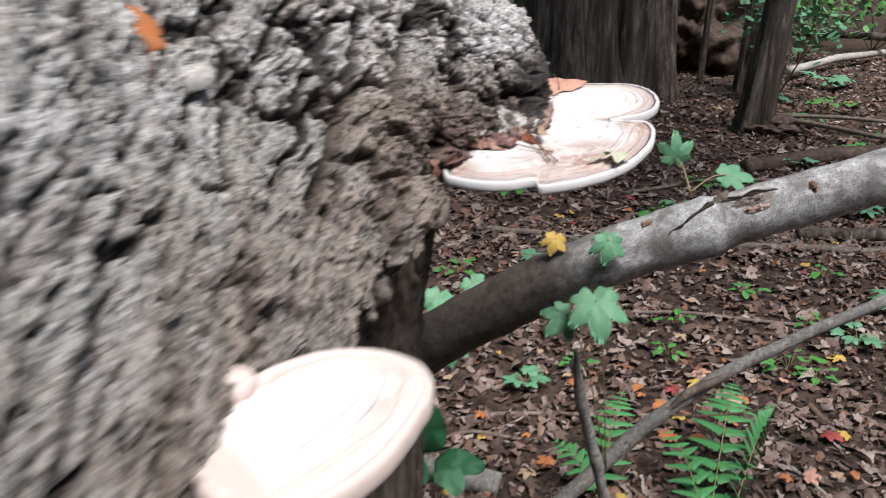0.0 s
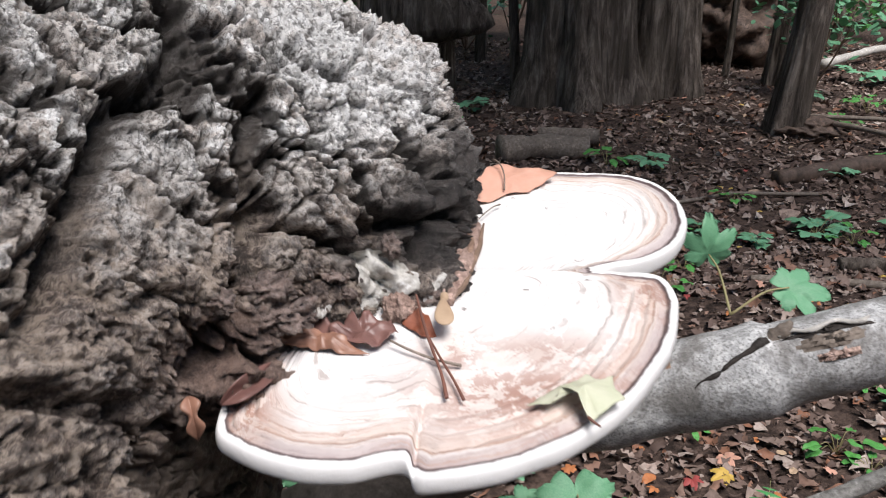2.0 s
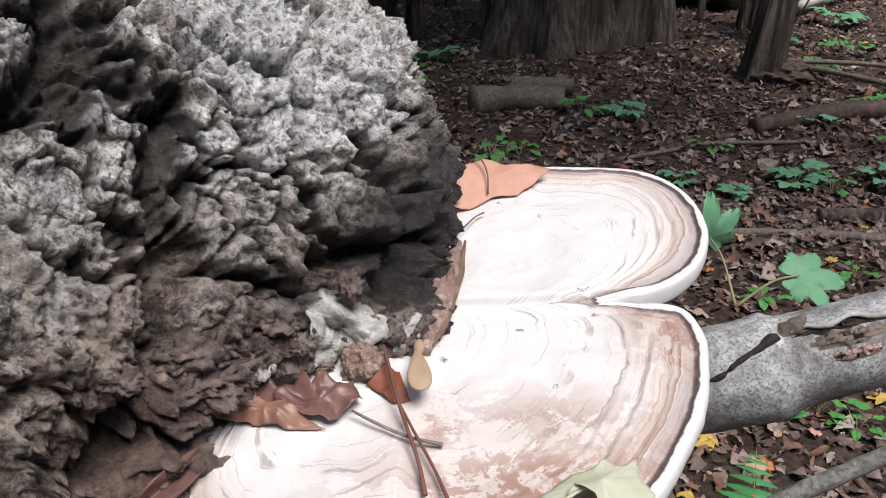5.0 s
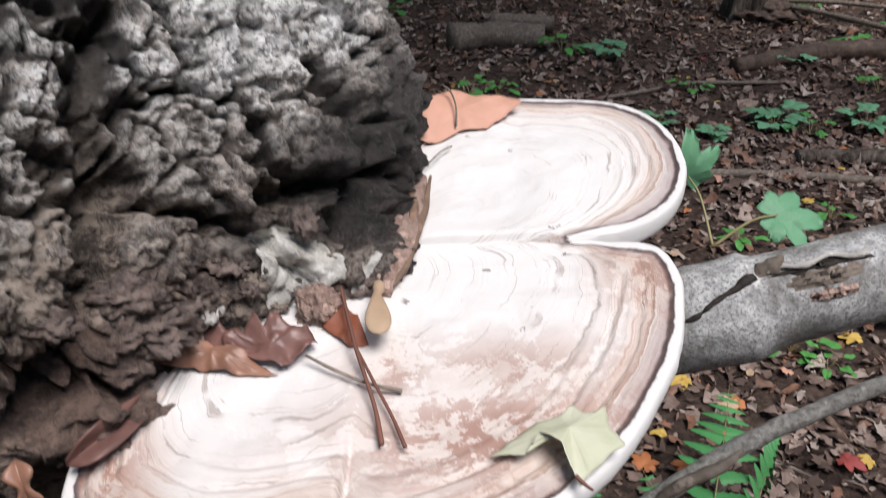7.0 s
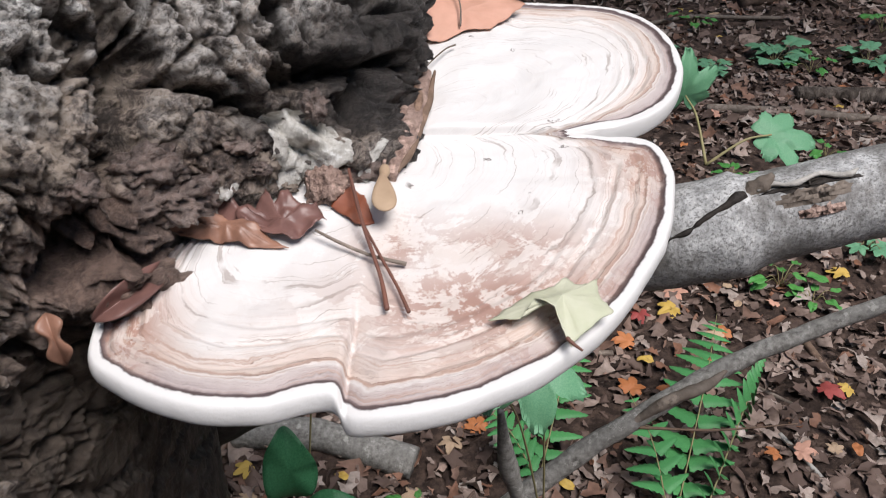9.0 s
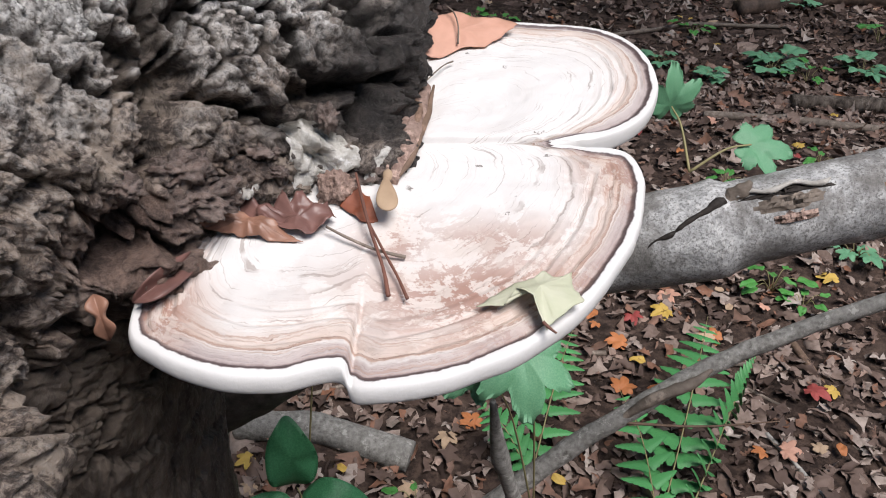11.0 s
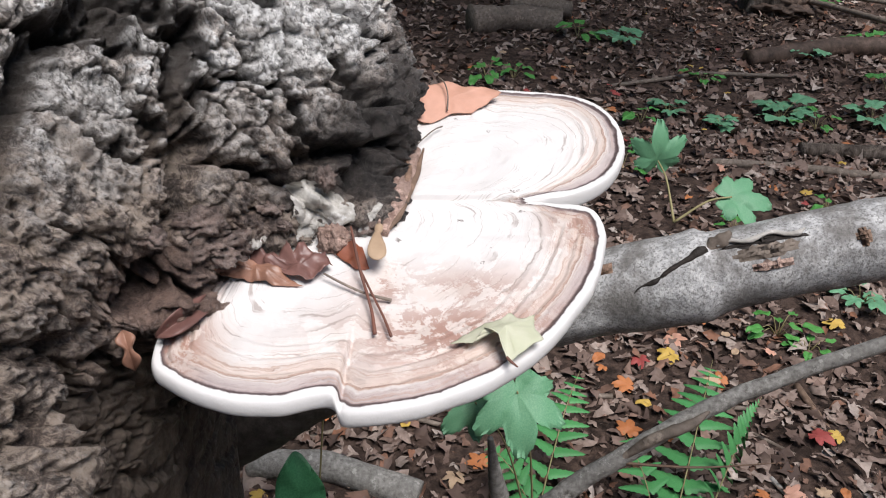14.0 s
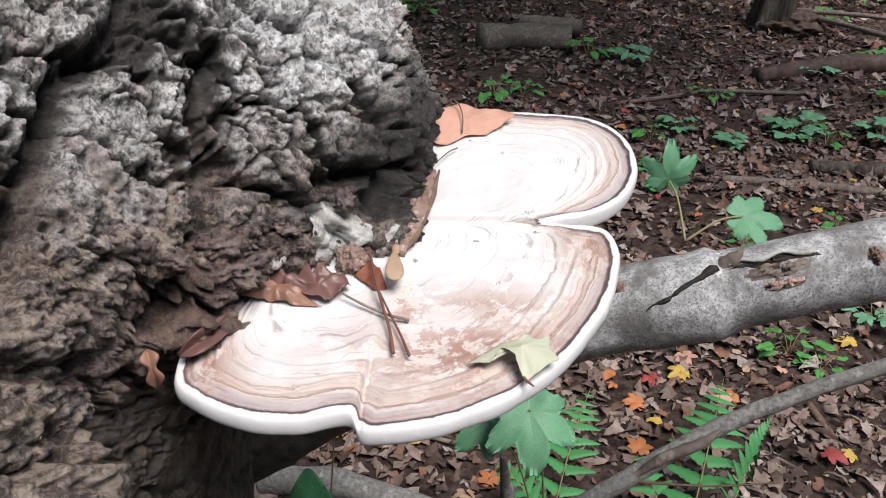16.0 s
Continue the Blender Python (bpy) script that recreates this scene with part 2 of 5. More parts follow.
def make_fungus():
    m = Nodes("bracket_skin", 0.55, 0.35)
    d = m.attr("margin")
    sway = m.math("MULTIPLY", m.math("SUBTRACT", m.noise(16, 3, 0.5), 0.5), m.ramp(m.math("MULTIPLY", d, 10.0), [(0.1, 0.0), (0.6, 0.03)]))
    dd = m.math("ADD", m.math("ADD", d, sway), m.math("ADD", m.math("MULTIPLY", m.math("SUBTRACT", m.noise(42, 5, 0.65), 0.5), 0.006), m.math("MULTIPLY", m.math("SUBTRACT", m.noise(150, 3, 0.6), 0.5), 0.002)))
    deep = m.math("MULTIPLY", dd, 10.0)
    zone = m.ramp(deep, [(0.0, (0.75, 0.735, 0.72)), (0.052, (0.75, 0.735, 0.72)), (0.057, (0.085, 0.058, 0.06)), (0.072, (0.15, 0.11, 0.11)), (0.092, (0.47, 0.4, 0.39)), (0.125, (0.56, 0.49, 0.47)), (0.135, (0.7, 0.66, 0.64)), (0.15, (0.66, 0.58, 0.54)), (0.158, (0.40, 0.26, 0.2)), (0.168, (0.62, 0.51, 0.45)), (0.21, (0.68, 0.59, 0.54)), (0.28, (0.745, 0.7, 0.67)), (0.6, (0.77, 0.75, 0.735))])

    def rings(rate, low, high):
        n = m.t.nodes.new("ShaderNodeCombineXYZ")
        m.put(m.math("MULTIPLY", dd, rate), n.inputs[0])
        m.put(m.noise(9, 2), n.inputs[1])
        band = m.noise(1.0, 4, 0.65, n.outputs[0])
        return band, m.ramp(band, [(low, 1.0), (high, 0.0)])

    inner = m.ramp(deep, [(0.06, 0.0), (0.085, 1.0)])
    outer = m.ramp(deep, [(0.2, 1.0), (0.42, 0.16), (0.9, 0.05)])
    band, broad = rings(430.0, 0.4, 0.47)
    band2, narrow = rings(1300.0, 0.36, 0.4)
    broken = m.ramp(m.noise(24, 4, 0.6), [(0.38, 0.1), (0.56, 1.0)])
    c = m.mix(m.math("MULTIPLY", m.math("MULTIPLY", m.math("MULTIPLY", broad, inner), outer), 0.7), zone, (0.46, 0.3, 0.23))
    c = m.mix(m.math("MULTIPLY", m.math("MULTIPLY", m.math("MULTIPLY", narrow, inner), m.math("ADD", outer, 0.12)), m.math("MULTIPLY", broken, 0.9)), c, (0.2, 0.115, 0.085))
    pale = m.ramp(m.noise(44, 5, 0.7), [(0.5, 0.0), (0.62, 0.8)])
    c = m.mix(m.math("MULTIPLY", pale, m.ramp(deep, [(0.17, 0.0), (0.3, 1.0)])), c, (0.76, 0.73, 0.71))
    tan = m.math("MULTIPLY", m.attr("stain"), inner)
    c = m.mix(m.math("MULTIPLY", tan, 0.45), c, (0.6, 0.42, 0.33))
    blot = m.ramp(m.math("ADD", m.noise(34, 8, 0.72, None, 0.5), m.math("MULTIPLY", m.math("SUBTRACT", band, 0.5), 0.25)), [(0.475, 0.0), (0.5, 1.0)])
    c = m.mix(m.math("MULTIPLY", m.math("MULTIPLY", blot, tan), 0.9), c, (0.36, 0.2, 0.155))
    flaky = m.math("MULTIPLY", m.ramp(m.noise(95, 6, 0.75), [(0.52, 0.0), (0.55, 0.85)]), tan)
    c = m.mix(flaky, c, (0.66, 0.58, 0.53))
    n = m.t.nodes.new("ShaderNodeCombineXYZ")
    m.put(m.math("MULTIPLY", m.math("ADD", dd, m.math("MULTIPLY", m.noise(55, 4, 0.6), 0.012)), 95.0), n.inputs[0])
    m.put(m.math("MULTIPLY", m.noise(7, 2), 0.6), n.inputs[1])
    hair = m.math("ABSOLUTE", m.math("SUBTRACT", m.noise(1.0, 1, 0.5, n.outputs[0]), 0.5))
    hair = m.math("MULTIPLY", m.ramp(hair, [(0.004, 1.0), (0.013, 0.0)]), m.ramp(m.noise(30, 3), [(0.48, 0.0), (0.58, 1.0)]))
    c = m.mix(m.math("MULTIPLY", m.math("MULTIPLY", hair, m.ramp(deep, [(0.2, 0.0), (0.35, 1.0)])), 0.62), c, (0.3, 0.24, 0.21))
    ringlet = m.ramp(m.voronoi(44, "F1", m.warped(140, 0.016)), [(0.05, 0.0), (0.075, 1.0), (0.1, 1.0), (0.125, 0.0)])
    speck = m.math("MULTIPLY", ringlet, m.ramp(m.noise(19, 2), [(0.55, 0.0), (0.58, 0.8)]))
    speck = m.math("MULTIPLY", speck, m.ramp(m.noise(260, 2), [(0.42, 0.0), (0.5, 1.0)]))
    c = m.mix(m.math("MULTIPLY", speck, inner), c, (0.1, 0.075, 0.06))
    m.colour(m.mix(0.1, c, (0.02, 0.018, 0.017)))
    h = m.math("ADD", m.math("MULTIPLY", m.math("ADD", band, m.math("MULTIPLY", band2, 0.4)), m.math("MULTIPLY", inner, outer)), m.math("MULTIPLY", m.noise(120, 6, 0.65), 0.45))
    m.bump(h, 0.8, 0.0014)
    return m.mat


def make_pink_fungus():
    m = Nodes("young_bracket_skin", 0.6, 0.3)
    d = m.math("ADD", m.attr("margin"), m.math("MULTIPLY", m.math("SUBTRACT", m.noise(40, 4, 0.6), 0.5), 0.006))
    c = m.ramp(m.math("MULTIPLY", d, 12.0), [(0.0, (0.66, 0.55, 0.5)), (0.1, (0.72, 0.62, 0.57)), (0.24, (0.68, 0.56, 0.5)), (0.4, (0.74, 0.68, 0.65)), (0.7, (0.76, 0.73, 0.71))])
    c = m.mix(m.ramp(m.noise(1.0, 4, 0.6, m.scaled((30, 90, 30))), [(0.58, 0.0), (0.7, 0.5)]), c, (0.5, 0.4, 0.36))
    m.colour(c)
    m.bump(m.noise(90, 4, 0.6), 0.5, 0.002)
    return m.mat


def make_grey_bark(name, dark, pale, scale=1.0, bumps=0.6):
    m = Nodes(name, 0.7, 0.3)
    big = m.noise(6 * scale, 4, 0.6)
    mid = m.noise(42 * scale, 6, 0.65)
    c = m.ramp(mid, [(0.3, dark), (0.7, pale)])
    c = m.mix(m.ramp(big, [(0.4, 0.0), (0.62, 0.5)]), c, tuple(0.45 * v for v in pale))
    c = m.mix(m.ramp(m.noise(19 * scale, 5, 0.7), [(0.58, 0.0), (0.64, 0.55)]), c, tuple(min(1, 1.35 * v) for v in pale))
    m.colour(c)
    m.bump(m.math("ADD", mid, m.noise(170 * scale, 4, 0.6)), bumps, 0.002)
    return m.mat


def make_ground():
    m = Nodes("forest_soil", 0.95, 0.2)
    c = m.ramp(m.noise(7, 6, 0.7), [(0.3, (0.02, 0.014, 0.011)), (0.5, (0.055, 0.037, 0.03)), (0.75, (0.11, 0.078, 0.062))])
    c = m.mix(m.ramp(m.noise(28, 5, 0.7), [(0.45, 0.0), (0.65, 0.7)]), c, (0.14, 0.095, 0.075))
    m.colour(c)
    m.bump(m.noise(40, 6, 0.7), 1.0, 0.02)
    return m.mat


def make_litter():
    m = Nodes("dead_leaf", 0.75, 0.3)
    r = m.island()
    c = m.ramp(r, [(0.0, (0.075, 0.05, 0.042)), (0.25, (0.13, 0.088, 0.072)), (0.45, (0.2, 0.142, 0.118)), (0.62, (0.3, 0.23, 0.195)), (0.74, (0.42, 0.345, 0.3)), (0.82, (0.24, 0.11, 0.065)), (0.92, (0.2, 0.14, 0.115)), (1.0, (0.52, 0.45, 0.4))])
    c = m.mix(m.ramp(m.noise(60, 4), [(0.4, 0.0), (0.7, 0.5)]), c, (0.08, 0.05, 0.035))
    m.colour(c)
    m.bump(m.noise(120, 3), 0.4, 0.002)
    return m.mat


def make_leaf(name, base, edge, rough=0.5, trans=0.25):
    m = Nodes(name, rough, 0.4)
    c = m.mix(m.ramp(m.noise(45, 4, 0.6), [(0.35, 0.0), (0.7, 1.0)]), base, edge)
    c = m.mix(m.math("MULTIPLY", m.random(), 0.4), c, tuple(0.6 * v for v in base))
    m.colour(c)
    m.b.inputs["Transmission Weight"].default_value = 0.0
    m.bump(m.noise(150, 3), 0.3, 0.001)
    return m.mat


def make_branch():
    m = Nodes("branch_bark", 0.7, 0.3)
    mid = m.noise(60, 6, 0.7)
    lent = m.noise(1.0, 5, 0.7, m.scaled((240, 90, 240)))
    c = m.ramp(mid, [(0.3, (0.2, 0.2, 0.198)), (0.5, (0.42, 0.42, 0.418)), (0.7, (0.7, 0.7, 0.695))])
    c = m.mix(m.ramp(lent, [(0.55, 0.0), (0.68, 0.7)]), c, (0.56, 0.54, 0.52))
    c = m.mix(m.ramp(m.noise(9, 6, 0.7), [(0.45, 0.0), (0.58, 0.75)]), c, (0.12, 0.108, 0.096))
    c = m.mix(m.ramp(m.noise(330, 5, 0.7), [(0.40, 0.75), (0.5, 0.0)]), c, (0.11, 0.106, 0.1))
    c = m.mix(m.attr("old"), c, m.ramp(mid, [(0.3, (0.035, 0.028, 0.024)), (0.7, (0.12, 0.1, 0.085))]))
    m.colour(c)
    m.bump(m.math("ADD", mid, m.math("MULTIPLY", lent, 0.6)), 0.7, 0.002)
    return m.mat


def make_backdrop():
    m = Nodes("far_woods", 1.0, 0.0)
    trunks = m.noise(1.0, 4, 0.6, m.scaled((0.9, 0.9, 0.06)))
    c = m.ramp(m.noise(1.0, 6, 0.7, m.scaled(0.8)), [(0.32, (0.03, 0.045, 0.022)), (0.5, (0.11, 0.16, 0.085)), (0.7, (0.33, 0.4, 0.26))])
    c = m.mix(m.ramp(trunks, [(0.56, 0.0), (0.6, 0.85)]), c, (0.035, 0.028, 0.023))
    m.colour(c)
    return m.mat


BARK = make_bark()
FUNGUS = make_fungus()
PINKFUNGUS = make_pink_fungus()
BRANCH = make_branch()
TWIG = make_grey_bark("twig_bark", (0.1, 0.092, 0.082), (0.42, 0.405, 0.375), 2.2, 0.8)
DEADWOOD = make_grey_bark("dead_wood", (0.09, 0.07, 0.055), (0.28, 0.23, 0.19), 1.3)
PALEWOOD = make_grey_bark("bleached_wood", (0.3, 0.28, 0.25), (0.62, 0.59, 0.55), 1.5)
BROWNWOOD = make_grey_bark("brown_stick", (0.1, 0.065, 0.045), (0.27, 0.18, 0.13), 1.5)
GAP = make_grey_bark("dark_gap", (0.012, 0.01, 0.009), (0.05, 0.04, 0.034), 2.0)
TORN = make_grey_bark("torn_bark", (0.12, 0.07, 0.05), (0.42, 0.28, 0.2), 3.0, 1.0)
CRUST = make_grey_bark("white_crust", (0.42, 0.39, 0.34), (0.8, 0.78, 0.74), 5.0, 1.0)
PINKWOOD = make_grey_bark("pinkish_stem", (0.16, 0.095, 0.075), (0.6, 0.43, 0.36), 4.5, 1.0)


def make_far_bark():
    m = Nodes("far_trunk_bark", 0.85, 0.2)
    streak = m.noise(1.0, 7, 0.7, m.scaled((16, 16, 2.2)), 0.5)
    c = m.ramp(streak, [(0.36, (0.03, 0.023, 0.019)), (0.5, (0.13, 0.105, 0.088)), (0.66, (0.33, 0.28, 0.24))])
    c = m.mix(m.ramp(m.noise(2.5, 5, 0.65), [(0.45, 0.0), (0.62, 0.6)]), c, (0.08, 0.066, 0.052))
    m.colour(c)
    m.bump(streak, 1.0, 0.04)
    return m.mat


FAR_BARK = make_far_bark()
ROOTS = make_grey_bark("root_mass", (0.02, 0.014, 0.011), (0.16, 0.11, 0.085), 0.5, 1.0)
SOIL = make_ground()
LITTER = make_litter()
BACKDROP = make_backdrop()
GREEN = make_leaf("maple_green", (0.11, 0.30, 0.16), (0.19, 0.40, 0.23))
BRIGHT = make_leaf("herb_green", (0.06, 0.24, 0.05), (0.12, 0.36, 0.08))
DARKGREEN = make_leaf("dark_green_leaf", (0.03, 0.14, 0.06), (0.06, 0.22, 0.1))
FERN = make_leaf("fern_green", (0.06, 0.25, 0.08), (0.11, 0.36, 0.12))
PALEGREEN = make_leaf("pale_green_leaf", (0.47, 0.49, 0.34), (0.58, 0.57, 0.45), 0.6)
YELLOW = make_leaf("yellow_leaf", (0.62, 0.4, 0.07), (0.5, 0.36, 0.12), 0.6)
ORANGE = make_leaf("orange_leaf", (0.5, 0.16, 0.05), (0.42, 0.2, 0.09), 0.6)
SALMON = make_leaf("salmon_leaf", (0.62, 0.34, 0.25), (0.5, 0.27, 0.19), 0.6)
RED = make_leaf("red_leaf", (0.38, 0.06, 0.06), (0.3, 0.09, 0.07), 0.6)
TAN = make_leaf("tan_leaf", (0.5, 0.36, 0.24), (0.38, 0.26, 0.17), 0.7)
BROWNLEAF = make_leaf("brown_leaf", (0.36, 0.19, 0.13), (0.13, 0.065, 0.045), 0.4)
STALK = make_leaf("pale_stalk", (0.3, 0.26, 0.13), (0.24, 0.22, 0.1), 0.6)
REDSTALK = make_leaf("reddish_stalk", (0.2, 0.085, 0.06), (0.13, 0.06, 0.045), 0.6)
MAUVELEAF = make_leaf("mauve_leaf", (0.25, 0.13, 0.11), (0.09, 0.045, 0.04), 0.4)
RUSTLEAF = make_leaf("rust_leaf", (0.3, 0.085, 0.04), (0.2, 0.07, 0.04), 0.6)

# ---- ground ----
def ground_z(x, y):
    p = np.stack(np.broadcast_arrays(np.asarray(x, float), np.asarray(y, float), 0.0), -1).reshape(-1, 3)
    return 0.05 * fbm(p * 0.6, 3, 3) + 0.02 * fbm(p * 4, 3, 5) - 0.02


def on_ground(x, y, up=0.0):
    return (x, y, float(ground_z(x, y)[0]) + up)


def build_ground():
    xs = np.concatenate([np.linspace(-60, -4, 15)[:-1], np.linspace(-4, 8, 190), np.linspace(8, 60, 15)[1:]])
    ys = np.concatenate([np.linspace(-60, -2, 15)[:-1], np.linspace(-2, 14, 250), np.linspace(14, 80, 15)[1:]])
    gx, gy = np.meshgrid(xs, ys, indexing="ij")
    p = np.stack([gx.ravel(), gy.ravel(), ground_z(gx.ravel(), gy.ravel())], 1)
    ob = mesh_ob("ground", grid_mesh("ground", p, len(xs), len(ys)), SOIL)
    return tagged(ob, "dark brown forest floor soil under leaf litter", "ground", kind="structure")


build_ground()


# distant woods ahead; the unseen rest of the ring blocks low sky light
def build_backdrop():
    a = np.linspace(0, 2 * np.pi, 97)[:-1]
    z = np.array([-1.0, 3, 7, 11, 15])
    aa, zz = np.meshgrid(a, z, indexing="ij")
    r = 26 + 1.5 * np.sin(aa * 7) + 0.12 * zz
    p = np.stack([r * np.cos(aa), 3 + r * np.sin(aa), zz + 2.0 * np.sin(aa * 11) * (zz > 12)], -1).reshape(-1, 3)
    ob = mesh_ob("backdrop", grid_mesh("backdrop", p, len(a), len(z), True), BACKDROP)
    return tagged(ob, "dark green and brown wall of distant woods", "backdrop", kind="structure")


build_backdrop()


# ---- the leaning trunk ----
def trunk_radius(th, z):
    """Distance of the bark from the trunk's heart by angle (degrees) and height."""
    def swell(at, height, wide, tall, amount):
        return amount * np.exp(-(((th - at) / wide) ** 2) - (((z - height) / tall) ** 2))

    h = np.maximum(z - 1.17, -0.3)
    taper = 0.455 + 0.097 * smooth(-7, -16, th)
    r = 0.5395 - taper * np.where(h > 0, 0.45 * np.tanh(h / 0.45), h)
    up = np.where(z > 1.273, np.exp(-(((z - 1.273) / 0.062) ** 2)), 1.0) * smooth(1.02, 1.12, z)
    wide = 12.5 - 0.6 * smooth(1.14, 1.24, z)
    r = r + 0.1205 * np.exp(-(((th - 4.6) / wide) ** 2)) * up
    r = r + swell(-3.5, 1.195, 5.0, 0.03, 0.014) + swell(3.7, 1.148, 8.2, 0.03, -0.038)
    r = r + swell(-21.5, 1.13, 6.0, 0.05, -0.055) + swell(-11.0, 1.135, 3.4, 0.022, -0.038) + swell(-5.5, 1.153, 3.6, 0.022, 0.036)
    # the flank runs on towards the viewer as a leaning wall
    wall = np.clip(0.375 - 0.62 * (z - 1.12), 0.16, 0.52) / np.cos(np.radians(np.clip(th, -69, 0)))
    wall = wall * smooth(-110, -69, th)
    k = 0.02
    return np.maximum(r, wall) + k * np.log1p(np.exp(-np.abs(r - wall) / k))


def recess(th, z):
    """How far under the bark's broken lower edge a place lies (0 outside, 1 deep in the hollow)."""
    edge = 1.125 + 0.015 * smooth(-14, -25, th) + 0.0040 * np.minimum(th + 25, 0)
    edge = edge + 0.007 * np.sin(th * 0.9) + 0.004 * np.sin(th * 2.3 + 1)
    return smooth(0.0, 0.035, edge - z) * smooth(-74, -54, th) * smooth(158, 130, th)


def build_trunk():
    th = np.concatenate([np.linspace(-200, -85, 40)[:-1], np.linspace(-85, -70, 40)[:-1], np.linspace(-70, 14, 800)[:-1], np.linspace(14, 30, 40), np.linspace(30, 160, 50)[1:-1]])
    zs = np.concatenate([np.linspace(-0.1, 0.75, 40)[:-1], np.linspace(0.75, 1.0, 45)[:-1], np.linspace(1.0, 1.50, 440), np.linspace(1.50, 1.7, 30)[1:], np.linspace(1.7, 3.6, 30)[1:]])
    tt, zz = np.meshgrid(th, zs, indexing="ij")
    tt, zz = tt.ravel(), zz.ravel()
    hollow = recess(tt, zz)
    wood = 0.465 + 0.03 * smooth(0.8, 1.1, zz)
    r = trunk_radius(tt, zz)
    r = r * (1 - hollow) + np.minimum(wood, r) * hollow
    r = r * (1 - 0.98 * smooth(3.45, 3.6, zz))
    cx, cy = -0.42, 1.30
    a = np.radians(tt)
    p = np.stack([cx + r * np.cos(a), cy + r * np.sin(a), zz], 1)
    grid = p.reshape(len(th), len(zs), 3)
    outward = np.cross(np.gradient(grid, axis=0), np.gradient(grid, axis=1))
    outward = (outward / (np.linalg.norm(outward, axis=2)[..., None] + 1e-9)).reshape(-1, 3)
    flat = np.stack([np.cos(a), np.sin(a), 0.3 + 0 * a], 1)
    outward = outward * (1 - hollow)[:, None] + flat * hollow[:, None]
    outward = outward / np.linalg.norm(outward, axis=1)[:, None]
    level = grid[:, int(np.argmin(np.abs(zs - 1.2)))]
    run = np.r_[0, np.cumsum(np.linalg.norm(np.diff(level, axis=0), axis=1))]
    run_th = run - np.interp(-10, th, run)
    run = np.repeat(run_th, len(zs))
    # grain: it leans over on the flank, and breaks up into plates over the burl
    u, v = run, zz - 1.2
    lean = 1.0 * smooth(-12, -34, tt)
    c, s = np.cos(lean), np.sin(lean)
    gu, gv = u * c - v * s, u * s + v * c
    flank = smooth(-17, -34, tt)
    warp = np.stack([fbm(p * 16, 4, 31, 0.6), fbm(p * 16, 4, 32, 0.6)], 1)
    shake = np.stack([fbm(p * 55, 3, 37, 0.6), fbm(p * 55, 3, 38, 0.6)], 1)
    slow = np.stack([fbm(p * 5, 3, 35), fbm(p * 5, 3, 36)], 1)
    gate = smooth(-0.35, 0.15, fbm(p * 10, 3, 41))

    warp3 = warp.repeat([2, 1], 1)

    def plates(fu, fv, seed, push, step, tilt, depth, wide):
        """Broken plates of bark: each lies at its own height, tilted its own way, with a crack round it."""
        q = np.stack([gu * fu, gv * fv], 1) + push * warp + 0.9 * slow + 0.12 * shake
        d1, d2, k1, k2, off = worley2(q, seed)
        open_up = smooth(0.0, wide, d2 - d1)
        turn = 6.283 * k2
        rise = step * (k1 - 0.5) + tilt * (np.cos(turn) * off[:, 0] / fu + np.sin(turn) * off[:, 1] / fv)
        return rise, depth * (1 - open_up), 1 - open_up, k1

    def crag(fu, fv, seed, push):
        """Rounded knobs with sharp crevices between them, from 0 to about 1."""
        q = np.stack([gu * fu, gv * fv, r * 0.6 * fu], 1) + push * warp3
        return np.minimum(np.abs(fbm(q, 5, seed, 0.6)) * 2.6, 1.2)

    def ledges(fu, fv, seed, push, count):
        """Layers with sharp broken edges."""
        q = np.stack([gu * fu, gv * fv, r * 0.5 * fu], 1) + push * warp3
        n = fbm(q, 4, seed, 0.6) * count
        return (np.floor(n) + smooth(0.0, 0.3, n % 1)) / count

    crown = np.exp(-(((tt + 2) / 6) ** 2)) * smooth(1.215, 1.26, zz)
    a1, g1, c1, k1 = plates(15, 17, 3, 0.7, 0.006, 0.04, 0.022, 0.18)
    a2, g2, c2, k2 = plates(40, 46, 8, 0.7, 0.0035, 0.06, 0.006, 0.16)
    f1, h1, e1, j1 = plates(22, 5.5, 21, 0.5, 0.009, 0.05, 0.018, 0.22)
    f2, h2, e2, j2 = plates(64, 24, 26, 0.8, 0.004, 0.08, 0.006, 0.18)
    crags = 0.0075 * (crag(24, 22 - 8 * flank, 51, 0.6) - 0.5) + 0.0055 * (crag(80, 72 - 30 * flank, 55, 0.8) - 0.5) + 0.0026 * (crag(190, 160 - 50 * flank, 57, 0.8) - 0.5)
    layers = 0.0055 * ledges(22, 24, 63, 0.7, 6) + 0.003 * ledges(80, 70, 67, 0.8, 5)
    fine = fbm(p * 230, 3, 61, 0.7)
    fibre = crag(150, 46, 58, 1.6)
    rough = crags + layers * (1 - 0.5 * flank) + 0.0016 * (fibre - 0.5) + 0.0016 * fine + 0.005 * fbm(p * 8, 2, 71)
    depth1 = 0.4 + 0.6 * gate
    knobs = a1 - g1 * depth1 + a2 - g2 * gate
    disp = (knobs * (1 - flank) + (f1 + f2 - h1 - h2) * flank + rough) * (1 - 0.45 * crown) + 0.005 * crown * (fibre - 0.5)
    disp = disp - disp[(tt > -25) & (tt < 6) & (zz > 1.13) & (zz < 1.3)].mean()
    crack = np.clip((c1 * depth1 + 0.75 * c2 * gate) * (1 - 0.7 * crown) * (1 - flank) + (e1 + 0.45 * e2) * flank, 0, 1)
    plate = (0.6 * k1 + 0.4 * k2) * (1 - flank) + (0.6 * j1 + 0.4 * j2) * flank
